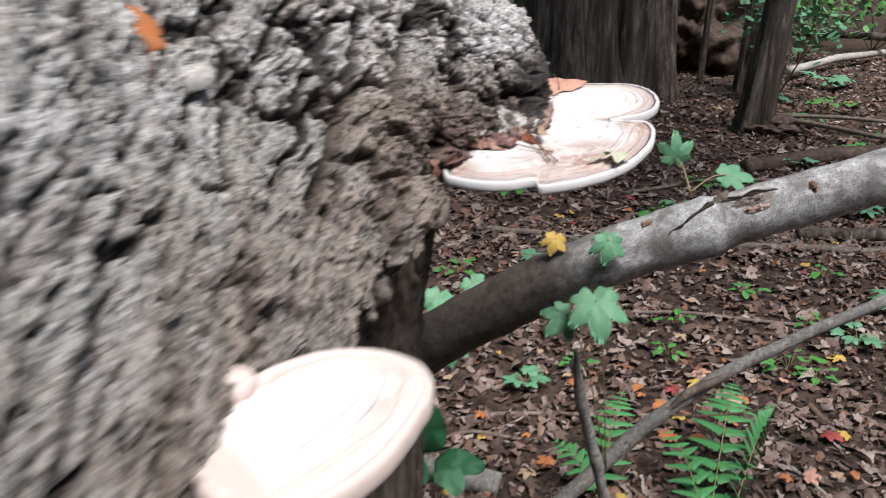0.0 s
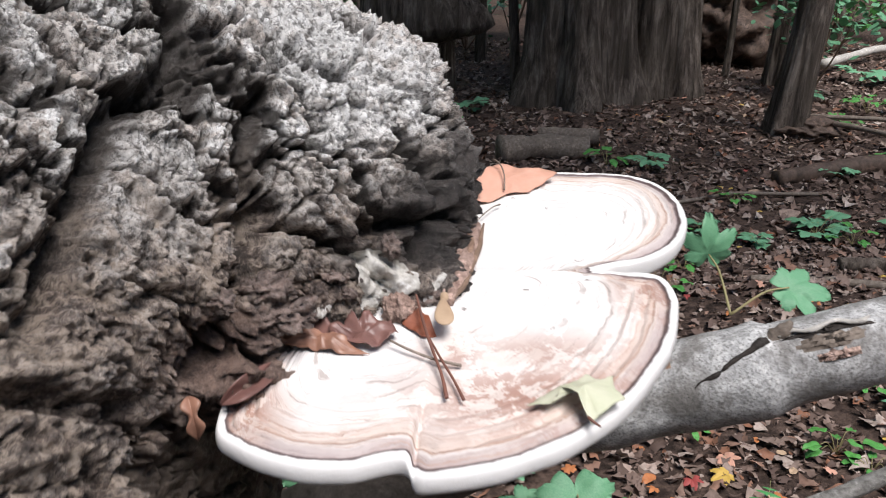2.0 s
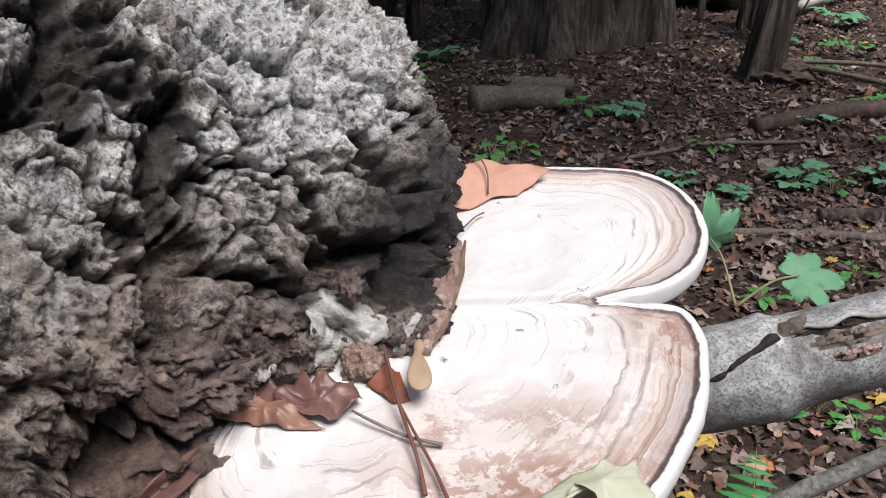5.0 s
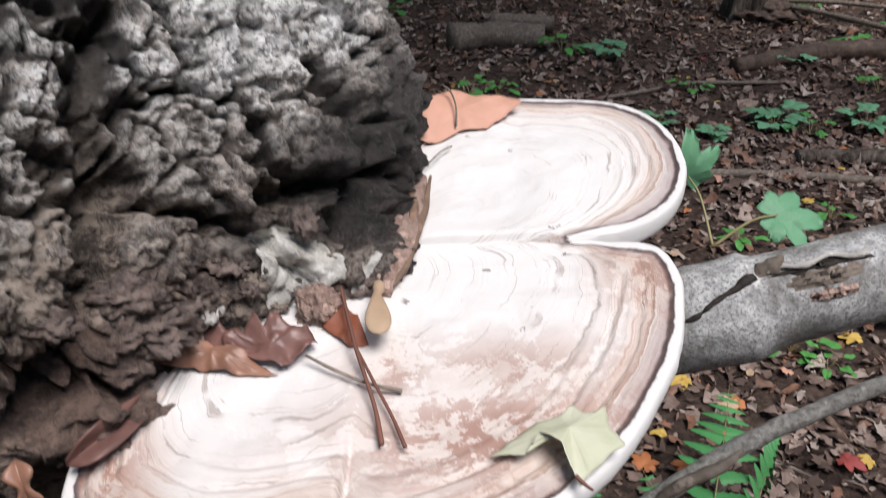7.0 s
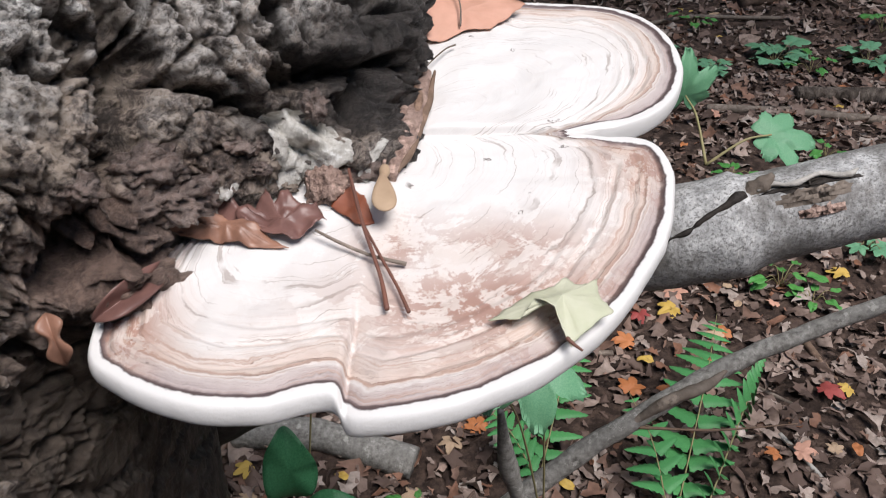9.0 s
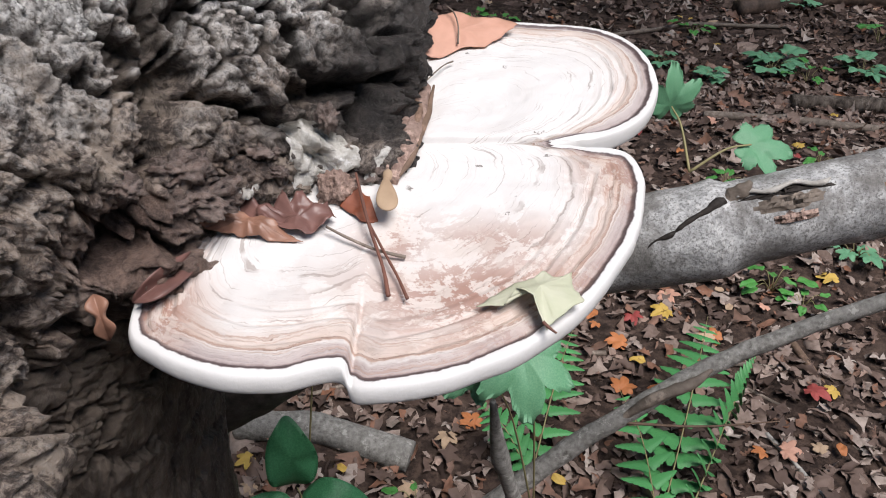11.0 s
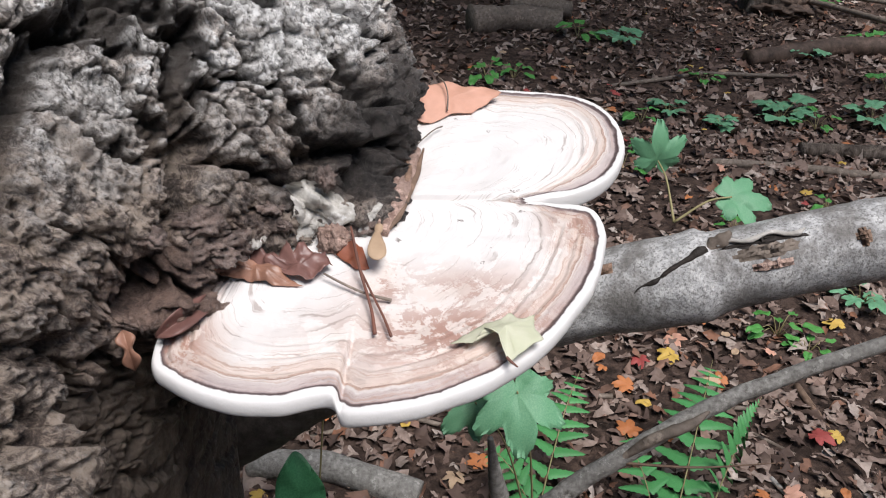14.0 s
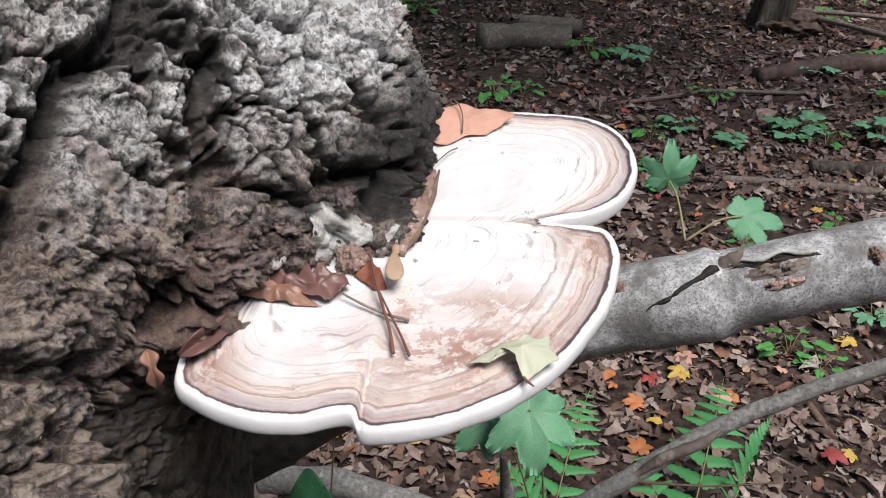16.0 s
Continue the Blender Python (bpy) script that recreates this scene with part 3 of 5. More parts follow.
    flake = fbm(np.stack([gu * 26, gv * 24, r * 16], 1) + warp.repeat([2, 1], 1), 4, 47, 0.6)

    def rift(points, wide):
        """How near a place lies to a long crack, given by angle and height."""
        px = np.interp([a for a, _ in points], th, run_th)
        best = np.full(len(u), 9.0)
        for k in range(len(points) - 1):
            ax, ay, bx, by = px[k], points[k][1] - 1.2, px[k + 1], points[k + 1][1] - 1.2
            wu, wv = u + 0.010 * warp[:, 0], v + 0.010 * warp[:, 1]
            f = np.clip(((wu - ax) * (bx - ax) + (wv - ay) * (by - ay)) / ((bx - ax) ** 2 + (by - ay) ** 2), 0, 1)
            best = np.minimum(best, np.hypot(wu - ax - f * (bx - ax), wv - ay - f * (by - ay)))
        return np.exp(-((best / wide) ** 2))

    split = rift([(-10, 1.33), (-13, 1.30), (-18, 1.285), (-21, 1.26), (-25, 1.235), (-29, 1.215)], 0.008)
    split = np.maximum(split, rift([(-9, 1.285), (-11.5, 1.255), (-12.5, 1.225), (-16, 1.185), (-19, 1.15)], 0.008))
    split = np.maximum(split, rift([(-7.8, 1.196), (-5, 1.19), (-2.5, 1.187)], 0.005))
    split = np.maximum(split, rift([(-2.3, 1.245), (-3, 1.215), (-3.6, 1.19), (-6.5, 1.17)], 0.005))
    split = np.maximum(split, rift([(-30, 1.30), (-34, 1.26), (-40, 1.20), (-46, 1.15)], 0.008))
    disp = disp - 0.026 * split
    p = p + outward * (disp * (1 - 0.6 * hollow))[:, None]
    # mask for painted crevice shade: cracks, rifts and the low places of the relief
    pit_shade = np.clip(crack**1.2 + split + 0.6 * smooth(-0.0035, -0.0075, crags + layers), 0, 1)
    # whitening of raised fibres, stronger higher up: pale bark plus painted top light
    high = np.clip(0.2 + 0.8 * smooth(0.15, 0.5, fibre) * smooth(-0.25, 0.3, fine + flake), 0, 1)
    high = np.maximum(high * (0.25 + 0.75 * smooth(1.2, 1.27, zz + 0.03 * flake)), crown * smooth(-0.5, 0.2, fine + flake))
    ragged = zz + 0.03 * flake + 0.02 * warp[:, 1]
    # lower bark and pocket: rot brown that also carries painted shade
    dirt_shade = smooth(1.225, 1.18, ragged) * smooth(-36, -26, tt + 6 * slow[:, 1]) * 0.95
    dirt_shade = np.maximum(dirt_shade, 0.95 * smooth(1.275, 1.205, ragged) * smooth(-46, -34, tt) * smooth(-6, -12, tt))
    dirt_shade = np.maximum(dirt_shade, 0.7 * smooth(1.22, 1.13, ragged) * smooth(-18, -26, tt))
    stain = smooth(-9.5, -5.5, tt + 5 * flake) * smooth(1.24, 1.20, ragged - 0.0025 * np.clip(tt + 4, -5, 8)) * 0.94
    rust = np.exp(-(((tt + 17) / 6) ** 2)) * smooth(1.205, 1.17, ragged) * 0.9
    lichen = smooth(-20, -45, tt)
    skin = {"pit_shade": pit_shade, "high": high, "stain": stain, "rust": rust, "lichen": lichen, "inner": hollow, "dirt_shade": dirt_shade, "plate": plate}
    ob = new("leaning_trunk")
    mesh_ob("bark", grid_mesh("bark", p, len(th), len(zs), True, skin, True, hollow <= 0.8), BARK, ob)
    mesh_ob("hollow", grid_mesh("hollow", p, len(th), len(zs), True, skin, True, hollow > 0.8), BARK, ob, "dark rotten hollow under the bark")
    return tagged(ob, "old grey-brown tree trunk with deeply cracked bark", "tree trunk"), p.reshape(len(th), len(zs), 3), outward.reshape(len(th), len(zs), 3), th, zs


trunk, TRUNK_P, TRUNK_N, TRUNK_T, TRUNK_Z = build_trunk()


def on_trunk(th, z, out=0.0):
    """The place of the bark nearest to an angle and height, and the way outward."""
    i, j = int(np.argmin(np.abs(TRUNK_T - th))), int(np.argmin(np.abs(TRUNK_Z - z)))
    way = Vector(TRUNK_N[i, j])
    return Vector(TRUNK_P[i, j]) + way * out, way


# ---- bracket fungi ----
def rim_line(points, n=420):
    """A closed smooth line through a few places round a rim."""
    p = np.asarray(points, float)
    m = len(p)
    t = np.linspace(0, m, n, endpoint=False)
    i = t.astype(int)
    f = (t - i)[:, None]
    a, b, c, d = p[(i - 1) % m], p[i % m], p[(i + 1) % m], p[(i + 2) % m]
    return 0.5 * (2 * b + (c - a) * f + (2 * a - 5 * b + 4 * c - d) * f**2 + (3 * b - a - 3 * c + d) * f**3)


def ellipse(cx, cy, rx, ry, turn, n=12):
    """Places round an ellipse."""
    a = np.radians(np.arange(n) * 360 / n)
    c, s = math.cos(radians(turn)), math.sin(radians(turn))
    u, v = rx * np.cos(a), ry * np.sin(a)
    return np.stack([cx + u * c - v * s, cy + u * s + v * c], 1)


def rim_distance(x, y, line):
    """Distance of places from a closed line."""
    a, b = line, np.roll(line, -1, 0)
    ab = b - a
    ln = (ab**2).sum(1) + 1e-12
    out = np.empty(len(x))
    for k in range(0, len(x), 4000):
        px, py = x[k:k + 4000, None] - a[None, :, 0], y[k:k + 4000, None] - a[None, :, 1]
        f = np.clip((px * ab[:, 0] + py * ab[:, 1]) / ln, 0, 1)
        out[k:k + 4000] = np.sqrt(((px - f * ab[:, 0]) ** 2 + (py - f * ab[:, 1]) ** 2).min(1))
    return out


def build_bracket(name, rim, heart, plane, thick, stains_at, label, steps_at=(), nphi=760, seed=5, skin_mat=None, dents=()):
    """A shelf fungus on an Empty: cap, pale margin and underside. plane is z, slope in x, slope in y, at the heart."""
    line = rim_line(rim)
    phi = np.linspace(0, 2 * np.pi, nphi, endpoint=False)
    bearing = np.arctan2(line[:, 1] - heart[1], line[:, 0] - heart[0]) % (2 * np.pi)
    order = np.argsort(bearing)
    rad = np.interp(phi, bearing[order], np.hypot(line[order, 0] - heart[0], line[order, 1] - heart[1]), period=2 * np.pi)
    wide = 61 if nphi > 300 else 15
    calm = np.convolve(np.r_[rad[-wide:], rad, rad[:wide]], np.hanning(wide) / np.hanning(wide).sum(), "same")[wide:-wide]
    rad = rad + 0.0010 * fbm(np.stack([np.cos(phi) * 9, np.sin(phi) * 9, 0 * phi], 1), 3, seed)
    half = thick / 2
    top_s = 1 - np.linspace(1, 0, 130) ** 1.4
    edge = np.linspace(np.pi / 2, -np.pi / 2, 17)

    def skin(rr, lift, top):
        x, y = heart[0] + rr * np.cos(phi), heart[1] + rr * np.sin(phi)
        d = rim_distance(x, y, line)
        z = plane[0] + plane[1] * (x - heart[0]) + plane[2] * (y - heart[1]) + lift
        for ax, ay, wx, wy, deep in dents:
            z = z - deep * np.exp(-(((x - ax) / wx) ** 2) - (((y - ay) / wy) ** 2))
        radial = np.maximum(calm - rr * calm / rad, 0.0)
        blend = smooth(0.02, 0.055, radial)
        zone = d * (1 - blend) + radial * blend
        for (ax, ay), (bx, by), rise in steps_at:
            ln = math.hypot(bx - ax, by - ay)
            along = ((x - ax) * (bx - ax) + (y - ay) * (by - ay)) / ln
            off = ((x - ax) * -(by - ay) + (y - ay) * (bx - ax)) / ln + (0.004 * fbm(np.stack([x * 30, y * 30, 0 * x], 1), 3, seed + 3) if top else 0)
            reach = smooth(-0.02, 0.02, along)
            z = z + rise * smooth(-0.0012, 0.0012, off) * np.exp(-np.clip(off, 0, 1) / 0.035) * reach
            if top:
                z = z - 0.3 * abs(rise) * np.exp(-((off / 0.002) ** 2)) * reach
        if top:
            n = fbm(np.stack([x * 30, y * 30, 0 * x], 1), 4, seed + 3)
            n2 = fbm(np.stack([x * 9, y * 9, 0 * x + 3], 1), 2, seed + 4)
            wav = zone + 0.006 * n
            ring = np.sin(wav * 520 + 4 * n2) + 0.6 * np.sin(wav * 1130 + 6 * n2)
            z = z + 0.0008 * ring * smooth(0.008, 0.014, d) * (1 - smooth(0.03, 0.06, d)) * (1 - smooth(0.03, 0.06, zone))
            z = z - 0.0016 * np.exp(-(((d - 0.0085) / 0.0018) ** 2))
            z = z + 0.0035 * n * smooth(0.0, 0.05, d) + 0.003 * smooth(0.0, 0.03, d)
        stain = 0 * x
        for sx, sy, wx, wy, amount in stains_at:
            stain = np.maximum(stain, amount * np.exp(-(((x - sx) / wx) ** 2 + ((y - sy) / wy) ** 2)))
        return np.stack([x, y, z], 1), zone if top else np.minimum(d, 0.006), stain

    inner = rad - 0.6 * half
    top_rows = [skin(s * inner, half, True) for s in top_s]
    rim_rows = [top_rows[-1]] + [skin(inner + 0.6 * half * max(math.cos(e), 0) ** 0.7, half * math.sin(e), False) for e in edge[1:]]
    low_rows = [rim_rows[-1]] + [skin(s * inner, -half - 0.018 * (1 - s) ** 1.2, False) for s in np.linspace(0.97, 0, 24)]
    rise = top_rows[-1][0][:, 2] - skin(inner, half, False)[0][:, 2]
    for k, row in enumerate(rim_rows[1:]):
        row[0][:, 2] += rise * max(0, 1 - (k + 1) / 16)
    holder = new(name)
    holder.location = (heart[0], heart[1], plane[0])
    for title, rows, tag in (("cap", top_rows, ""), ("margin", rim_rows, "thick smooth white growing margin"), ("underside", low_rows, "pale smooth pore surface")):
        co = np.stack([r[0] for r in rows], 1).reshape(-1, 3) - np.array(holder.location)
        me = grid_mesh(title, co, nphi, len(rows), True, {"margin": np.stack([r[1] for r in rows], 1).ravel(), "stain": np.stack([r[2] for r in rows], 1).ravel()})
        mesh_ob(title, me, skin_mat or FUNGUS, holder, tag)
    return tagged(holder, label, "bracket fungus", "bracket fungi on the trunk")


# the broad lower lobe with a step in its front, a deep cleft, the upper lobe, and the side grown into the trunk
MAIN_RIM = [(0.080, 1.116), (0.096, 1.098), (0.126, 1.084), (0.157, 1.081), (0.183, 1.0865), (0.197, 1.078), (0.230, 1.079), (0.265, 1.091), (0.302, 1.118), (0.336, 1.163), (0.353, 1.210), (0.352, 1.241), (0.336, 1.2515),
            (0.306, 1.2535), (0.338, 1.2575), (0.366, 1.280), (0.384, 1.320), (0.382, 1.366), (0.363, 1.396), (0.328, 1.409), (0.262, 1.411), (0.19, 1.36), (0.168, 1.27), (0.12, 1.215), (0.085, 1.165)]
CAP = (1.1452, 0.06, 0.165)
HEART = (0.215, 1.2535)
THICK = 0.0115
DISH = (0.235, 1.150, 0.06, 0.04, 0.005)
build_bracket("bracket_fungus", MAIN_RIM, HEART, CAP, THICK, [(0.25, 1.132, 0.065, 0.03, 1.0), (0.26, 1.165, 0.05, 0.02, 0.75), (0.335, 1.222, 0.022, 0.03, 0.8), (0.21, 1.17, 0.02, 0.018, 0.8), (0.092, 1.122, 0.022, 0.022, 1.0)],
              "broad white bracket fungus with brown growth rings", [((0.193, 1.128), (0.190, 1.076), -0.007), ((0.218, 1.256), (0.316, 1.2535), 0.0045)], dents=[DISH])


def cap_z(x, y, up=0.0):
    """A height on or over the main bracket's cap."""
    dish = DISH[4] * math.exp(-(((x - DISH[0]) / DISH[2]) ** 2) - ((y - DISH[1]) / DISH[3]) ** 2)
    return CAP[0] + CAP[1] * (x - HEART[0]) + CAP[2] * (y - HEART[1]) - dish + 0.0098 + up


SMALL_RIM = [(-0.075, 0.560), (-0.050, 0.520), (-0.01, 0.485), (0.025, 0.506), (0.052, 0.540), (0.072, 0.590), (0.073, 0.620), (0.056, 0.643), (0.022, 0.653), (-0.012, 0.643), (-0.045, 0.612)]
build_bracket("bracket_fungus", SMALL_RIM, (-0.01, 0.582), (1.113, 0.0, 0.06), 0.016, [(0.04, 0.53, 0.04, 0.03, 0.35)],
              "smaller pinkish white bracket fungus with faint rings", skin_mat=PINKFUNGUS, nphi=260, seed=15)
build_bracket("bracket_fungus", ellipse(-0.050, 0.596, 0.020, 0.016, 30), (-0.052, 0.596), (1.124, 0.0, 0.1), 0.016, [], "small rounded white knob of young fungus", skin_mat=PINKFUNGUS, nphi=90, seed=27)
p0, _ = on_trunk(-57, 1.272, 0.006)
build_bracket("bracket_fungus", ellipse(p0.x, p0.y, 0.026, 0.022, 30), (p0.x - 0.006, p0.y + 0.004), (p0.z, -0.1, 0.2), 0.012, [], "tiny young white bracket fungus on bark", skin_mat=CRUST, nphi=90, seed=25)


# ---- leaf shapes ----
def maple_outline(n, lobes=((90, 1.0, 27), (40, 0.88, 25), (140, 0.88, 25), (-6, 0.58, 22), (186, 0.58, 22)), teeth=0.07, seed=0, full=0.40):
    """Distances from the leaf's foot round a lobed blade, with the angles."""
    a = np.radians(np.linspace(-90, 270, n, endpoint=False))
    deg = np.degrees(a)
    r = np.full(n, full - 0.04)
    for at, length, width in lobes:
        d = np.abs((deg - at + 180) % 360 - 180) / width
        r = np.maximum(r, full + (length - full) * np.clip(1.12 - d, 0, 1) ** 0.8)
    r = r + teeth * np.where(r > full, np.abs(((deg * 0.11 + 0.3 * np.sin(deg * 0.05 + seed)) % 1) - 0.5) * 2 - 0.5, 0)
    r = r * (0.25 + 0.75 * np.clip(np.abs((deg + 90 + 180) % 360 - 180) / 28, 0, 1))
    return a, r


def leaf_mesh(name, size, curl=0.15, fold=0.1, seed=0, kind="maple", thick=0.0004, full=0.40):
    """A thin curled blade with its foot at the origin, its tip along +y and its face up."""
    n, rings = 96, 6
    if kind == "maple":
        a, r = maple_outline(n, seed=seed, full=full)
    elif kind == "oval":
        a = np.radians(np.linspace(-90, 270, n, endpoint=False))
        r = None
    rows = []
    for k in range(rings + 1):
        s = k / rings
        if kind == "maple":
            x, y = s * r * np.cos(a), s * r * np.sin(a) + 0.0
        else:
            x, y = s * 0.3 * np.cos(a) * (1 - 0.25 * np.sin(a)), 0.5 + s * 0.5 * np.sin(a)
        rr = np.sqrt(x**2 + (y - 0.3) ** 2)
        z = -curl * rr**2 + fold * np.abs(x) + 0.05 * np.sin(4 * a + seed) * s**2
        z = z + 0.06 * fbm(np.stack([x * 3, y * 3, 0 * x + seed], 1), 2, seed)
        rows.append(np.stack([x, y, z], 1) * size)
    co = np.stack(rows, 1)
    low = co[:, ::-1].copy()
    low[..., 2] -= thick
    co = np.concatenate([co, low], 1).reshape(-1, 3)
    return grid_mesh(name, co, n, 2 * (rings + 1), True)


def leaf_at(me, material, place, toward, up, parent=None, name="leaf", label=""):
    """A blade with its foot at place, its tip toward a way and its face to another."""
    y = Vector(toward).normalized()
    x = y.cross(Vector(up)).normalized()
    z = x.cross(y)
    m = Matrix((x, y, z)).transposed().to_4x4()
    m.translation = place
    if not me.materials:
        me.materials.append(material)
    ob = new(name, me)
    if parent:
        ob.parent = parent
        m = parent.matrix_basis.inverted() @ m
    ob.matrix_basis = m
    if label:
        ob["label"] = label
    return ob


def stalk(name, points, radii, material, parent=None, label="", n=14, sides=7):
    pts = [Vector(p) - (parent.location if parent else Vector()) for p in points]
    return tube_ob(name, pts, radii, material, n, sides, 0.1, 2, parent, label, 60)


def holder_at(name, place):
    ob = new(name)
    ob.location = place
    bpy.context.view_layer.update()
    return ob


# ---- fallen branch over the hollow ----
def build_branch():
    pts = [(-0.62, 1.76, 0.05), (-0.26, 1.73, 0.36), (-0.03, 1.71, 0.535), (0.15, 1.69, 0.67), (0.36, 1.625, 0.81), (0.58, 1.58, 0.905), (0.70, 1.57, 0.947), (0.82, 1.56, 0.99), (1.1, 1.52, 1.11), (1.6, 1.45, 1.34), (2.2, 1.35, 1.6)]
    n = 260
    path = spline(pts, n)
    rad = np.interp(path[:, 0], [-0.6, -0.1, 0.15, 0.36, 0.57, 0.75, 1.0, 2.2], [0.066, 0.062, 0.057, 0.052, 0.048, 0.045, 0.044, 0.036])
    rad = rad + 0.006 * smooth(0.45, 0.52, path[:, 0]) * smooth(0.582, 0.568, path[:, 0])
    co, nu, nv = tube(path, rad, 72, 0.15, 3, True, 9.0)
    co = co + 0.003 * fbm(co * 34, 4, 9, 0.6)[:, None] * np.array([0, 0, 1.0])
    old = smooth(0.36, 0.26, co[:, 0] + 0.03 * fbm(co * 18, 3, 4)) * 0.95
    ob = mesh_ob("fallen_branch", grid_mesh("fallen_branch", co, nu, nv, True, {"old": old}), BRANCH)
    tagged(ob, "smooth grey bare branch leaning above the litter", "branch")

    def top_of(x, lift=0.0, side=0.0):
        i = int(np.argmin(np.abs(path[:, 0] - x)))
        return Vector(path[i]) + Vector((0, -1, 0)) * rad[i] * math.cos(side) + Vector((0, 0, 1)) * rad[i] * math.sin(side) + Vector((0, -0.6, 0.8)) * lift

    # broken side stub
    c = top_of(0.572, -0.006, 1.25)
    tube_ob("stub", [c + Vector((-0.012, 0.0, -0.016)), c, c + Vector((0.006, -0.004, 0.012)), c + Vector((0.012, -0.006, 0.024))], [0.012, 0.010, 0.008, 0.003], DEADWOOD, 20, 14, 0.5, 21, ob, "splintered brown branch stub", 90)

    def patch(name, x0, x1, s0, s1, mat, tag, lift, seed):
        """A ragged patch that follows the branch's skin, from one angle round it to another."""
        n, rings = 48, 8
        a = np.linspace(0, 2 * np.pi, n, endpoint=False)
        edge = 1 + 0.35 * fbm(np.stack([np.cos(a) * 3, np.sin(a) * 3, 0 * a + seed], 1), 4, seed, 0.65)
        rows = []
        for k in range(rings + 1):
            s = k / rings * edge
            u, v = np.clip(s * np.cos(a), -1.3, 1.3), np.clip(s * np.sin(a), -1.3, 1.3)
            q = []
            for uu, vv in zip(u, v):
                x, side = (x0 + x1) / 2 + uu * (x1 - x0) / 2, (s0 + s1) / 2 + vv * (s1 - s0) / 2
                i = int(np.clip(np.searchsorted(path[:, 0], x), 0, n_path - 1))
                ring = co[:, None].reshape(nu, nv, 3)[:, i] - path[i]
                ang = np.arctan2(ring[:, 2], -ring[:, 1])
                j = int(np.argmin(np.abs(ang - side)))
                q.append(path[i] + ring[j] * (1 + (lift + 0.0007 * random.random()) / rad[i] * (1 - (k / rings) ** 3)))
            rows.append(q)
        me = grid_mesh(name, np.array(rows).transpose(1, 0, 2).reshape(-1, 3), n, rings + 1, True)
        mesh_ob(name, me, mat, ob, tag)

    n_path = n
    # no real opening: a near-black patch paints the shade under the bark lip
    patch("gap_shade", 0.586, 0.676, 0.98, 1.16, GAP, "near-black patch painted as the shade under lifted bark", 0.0008, 7)
    patch("bare_wood", 0.600, 0.664, 0.66, 1.0, DEADWOOD, "grey bare wood patch", 0.0012, 3)
    patch("torn_edge", 0.612, 0.656, 0.36, 0.6, PINKWOOD, "torn orange-brown bark edge", 0.0024, 4)
    net = co.reshape(nu, nv, 3)

    def skin_at(x, side, lift=0.0):
        i = int(np.clip(np.searchsorted(path[:, 0], x), 0, n_path - 1))
        ring = net[:, i] - path[i]
        k = int(np.argmin(np.abs(np.arctan2(ring[:, 2], -ring[:, 1]) - side)))
        return Vector(path[i] + ring[k] * (1 + lift / rad[i]))

    seam = [skin_at(0.576 - 0.019 * i, 1.12 - 0.17 * i + 0.04 * math.sin(i * 2.1), -0.0012) for i in range(6)]
    tube_ob("bark_seam", seam, [0.006, 0.0036, 0.003, 0.0028, 0.0024, 0.0012], GAP, 60, 12, 0.9, 43, ob, "dark slanting bark seam", 90)
    patch("knot", 0.722, 0.736, 0.5, 0.95, TORN, "small brown knot scar", 0.003, 5)
    patch("bark_scar", 0.455, 0.478, 1.0, 1.3, TORN, "rough brown scar", 0.0012, 6)
    lip = [skin_at(x, 1.14 + 0.05 * math.sin(i * 1.7), 0.003) for i, x in enumerate(np.linspace(0.588, 0.676, 9))]
    tube_ob("curled_bark", lip, [0.001, 0.003, 0.0022, 0.0035, 0.0026, 0.003, 0.0025, 0.0032, 0.001], PALEWOOD, 30, 8, 0.3, 41, ob, "curled grey bark lip", 80)
    return ob


build_branch()

# ---- twigs and sticks ----
def stick(name, points, radii, material, label, rough=0.15, seed=1, n=60, sides=16):
    ob = tube_ob(name, points, radii, material, n, sides, rough, seed, None, "", 25)
    return tagged(ob, label, "stick")


t1 = stick("arching_twig", [(0.20, 1.78, -0.02), (0.42, 1.80, 0.2), (0.52, 1.81, 0.305), (0.60, 1.815, 0.375), (0.73, 1.85, 0.45), (0.87, 1.87, 0.517), (1.03, 1.87, 0.60), (1.5, 1.9, 0.80), (2.1, 1.9, 1.1)], [0.02, 0.019, 0.018, 0.017, 0.0155, 0.0145, 0.014, 0.012, 0.01], TWIG, "long grey arching twig with rough bark", 0.16, 5, 140, 20)
tube_ob("side_twig", [(0.58, 1.81, 0.36), (0.64, 1.80, 0.43), (0.70, 1.81, 0.455), (0.74, 1.84, 0.46)], [0.006, 0.010, 0.009, 0.003], DEADWOOD, 30, 12, 0.3, 8, t1, "dark strip of split bark", 40)
tube_ob("side_shoot", [(0.60, 1.80, 0.37), (0.72, 1.78, 0.385), (0.84, 1.76, 0.42)], [0.003, 0.002, 0.001], BROWNWOOD, 20, 6, 0.1, 8, t1, "thin brown shoot")
stick("upright_dead_twig", [(0.5, 1.66, -0.03), (0.415, 1.60, 0.30), (0.37, 1.57, 0.47), (0.345, 1.55, 0.56), (0.325, 1.53, 0.675)], [0.013, 0.012, 0.0115, 0.012, 0.004], TWIG, "grey broken dead twig standing on end", 0.25, 6)

# ---- things lying on the main bracket ----


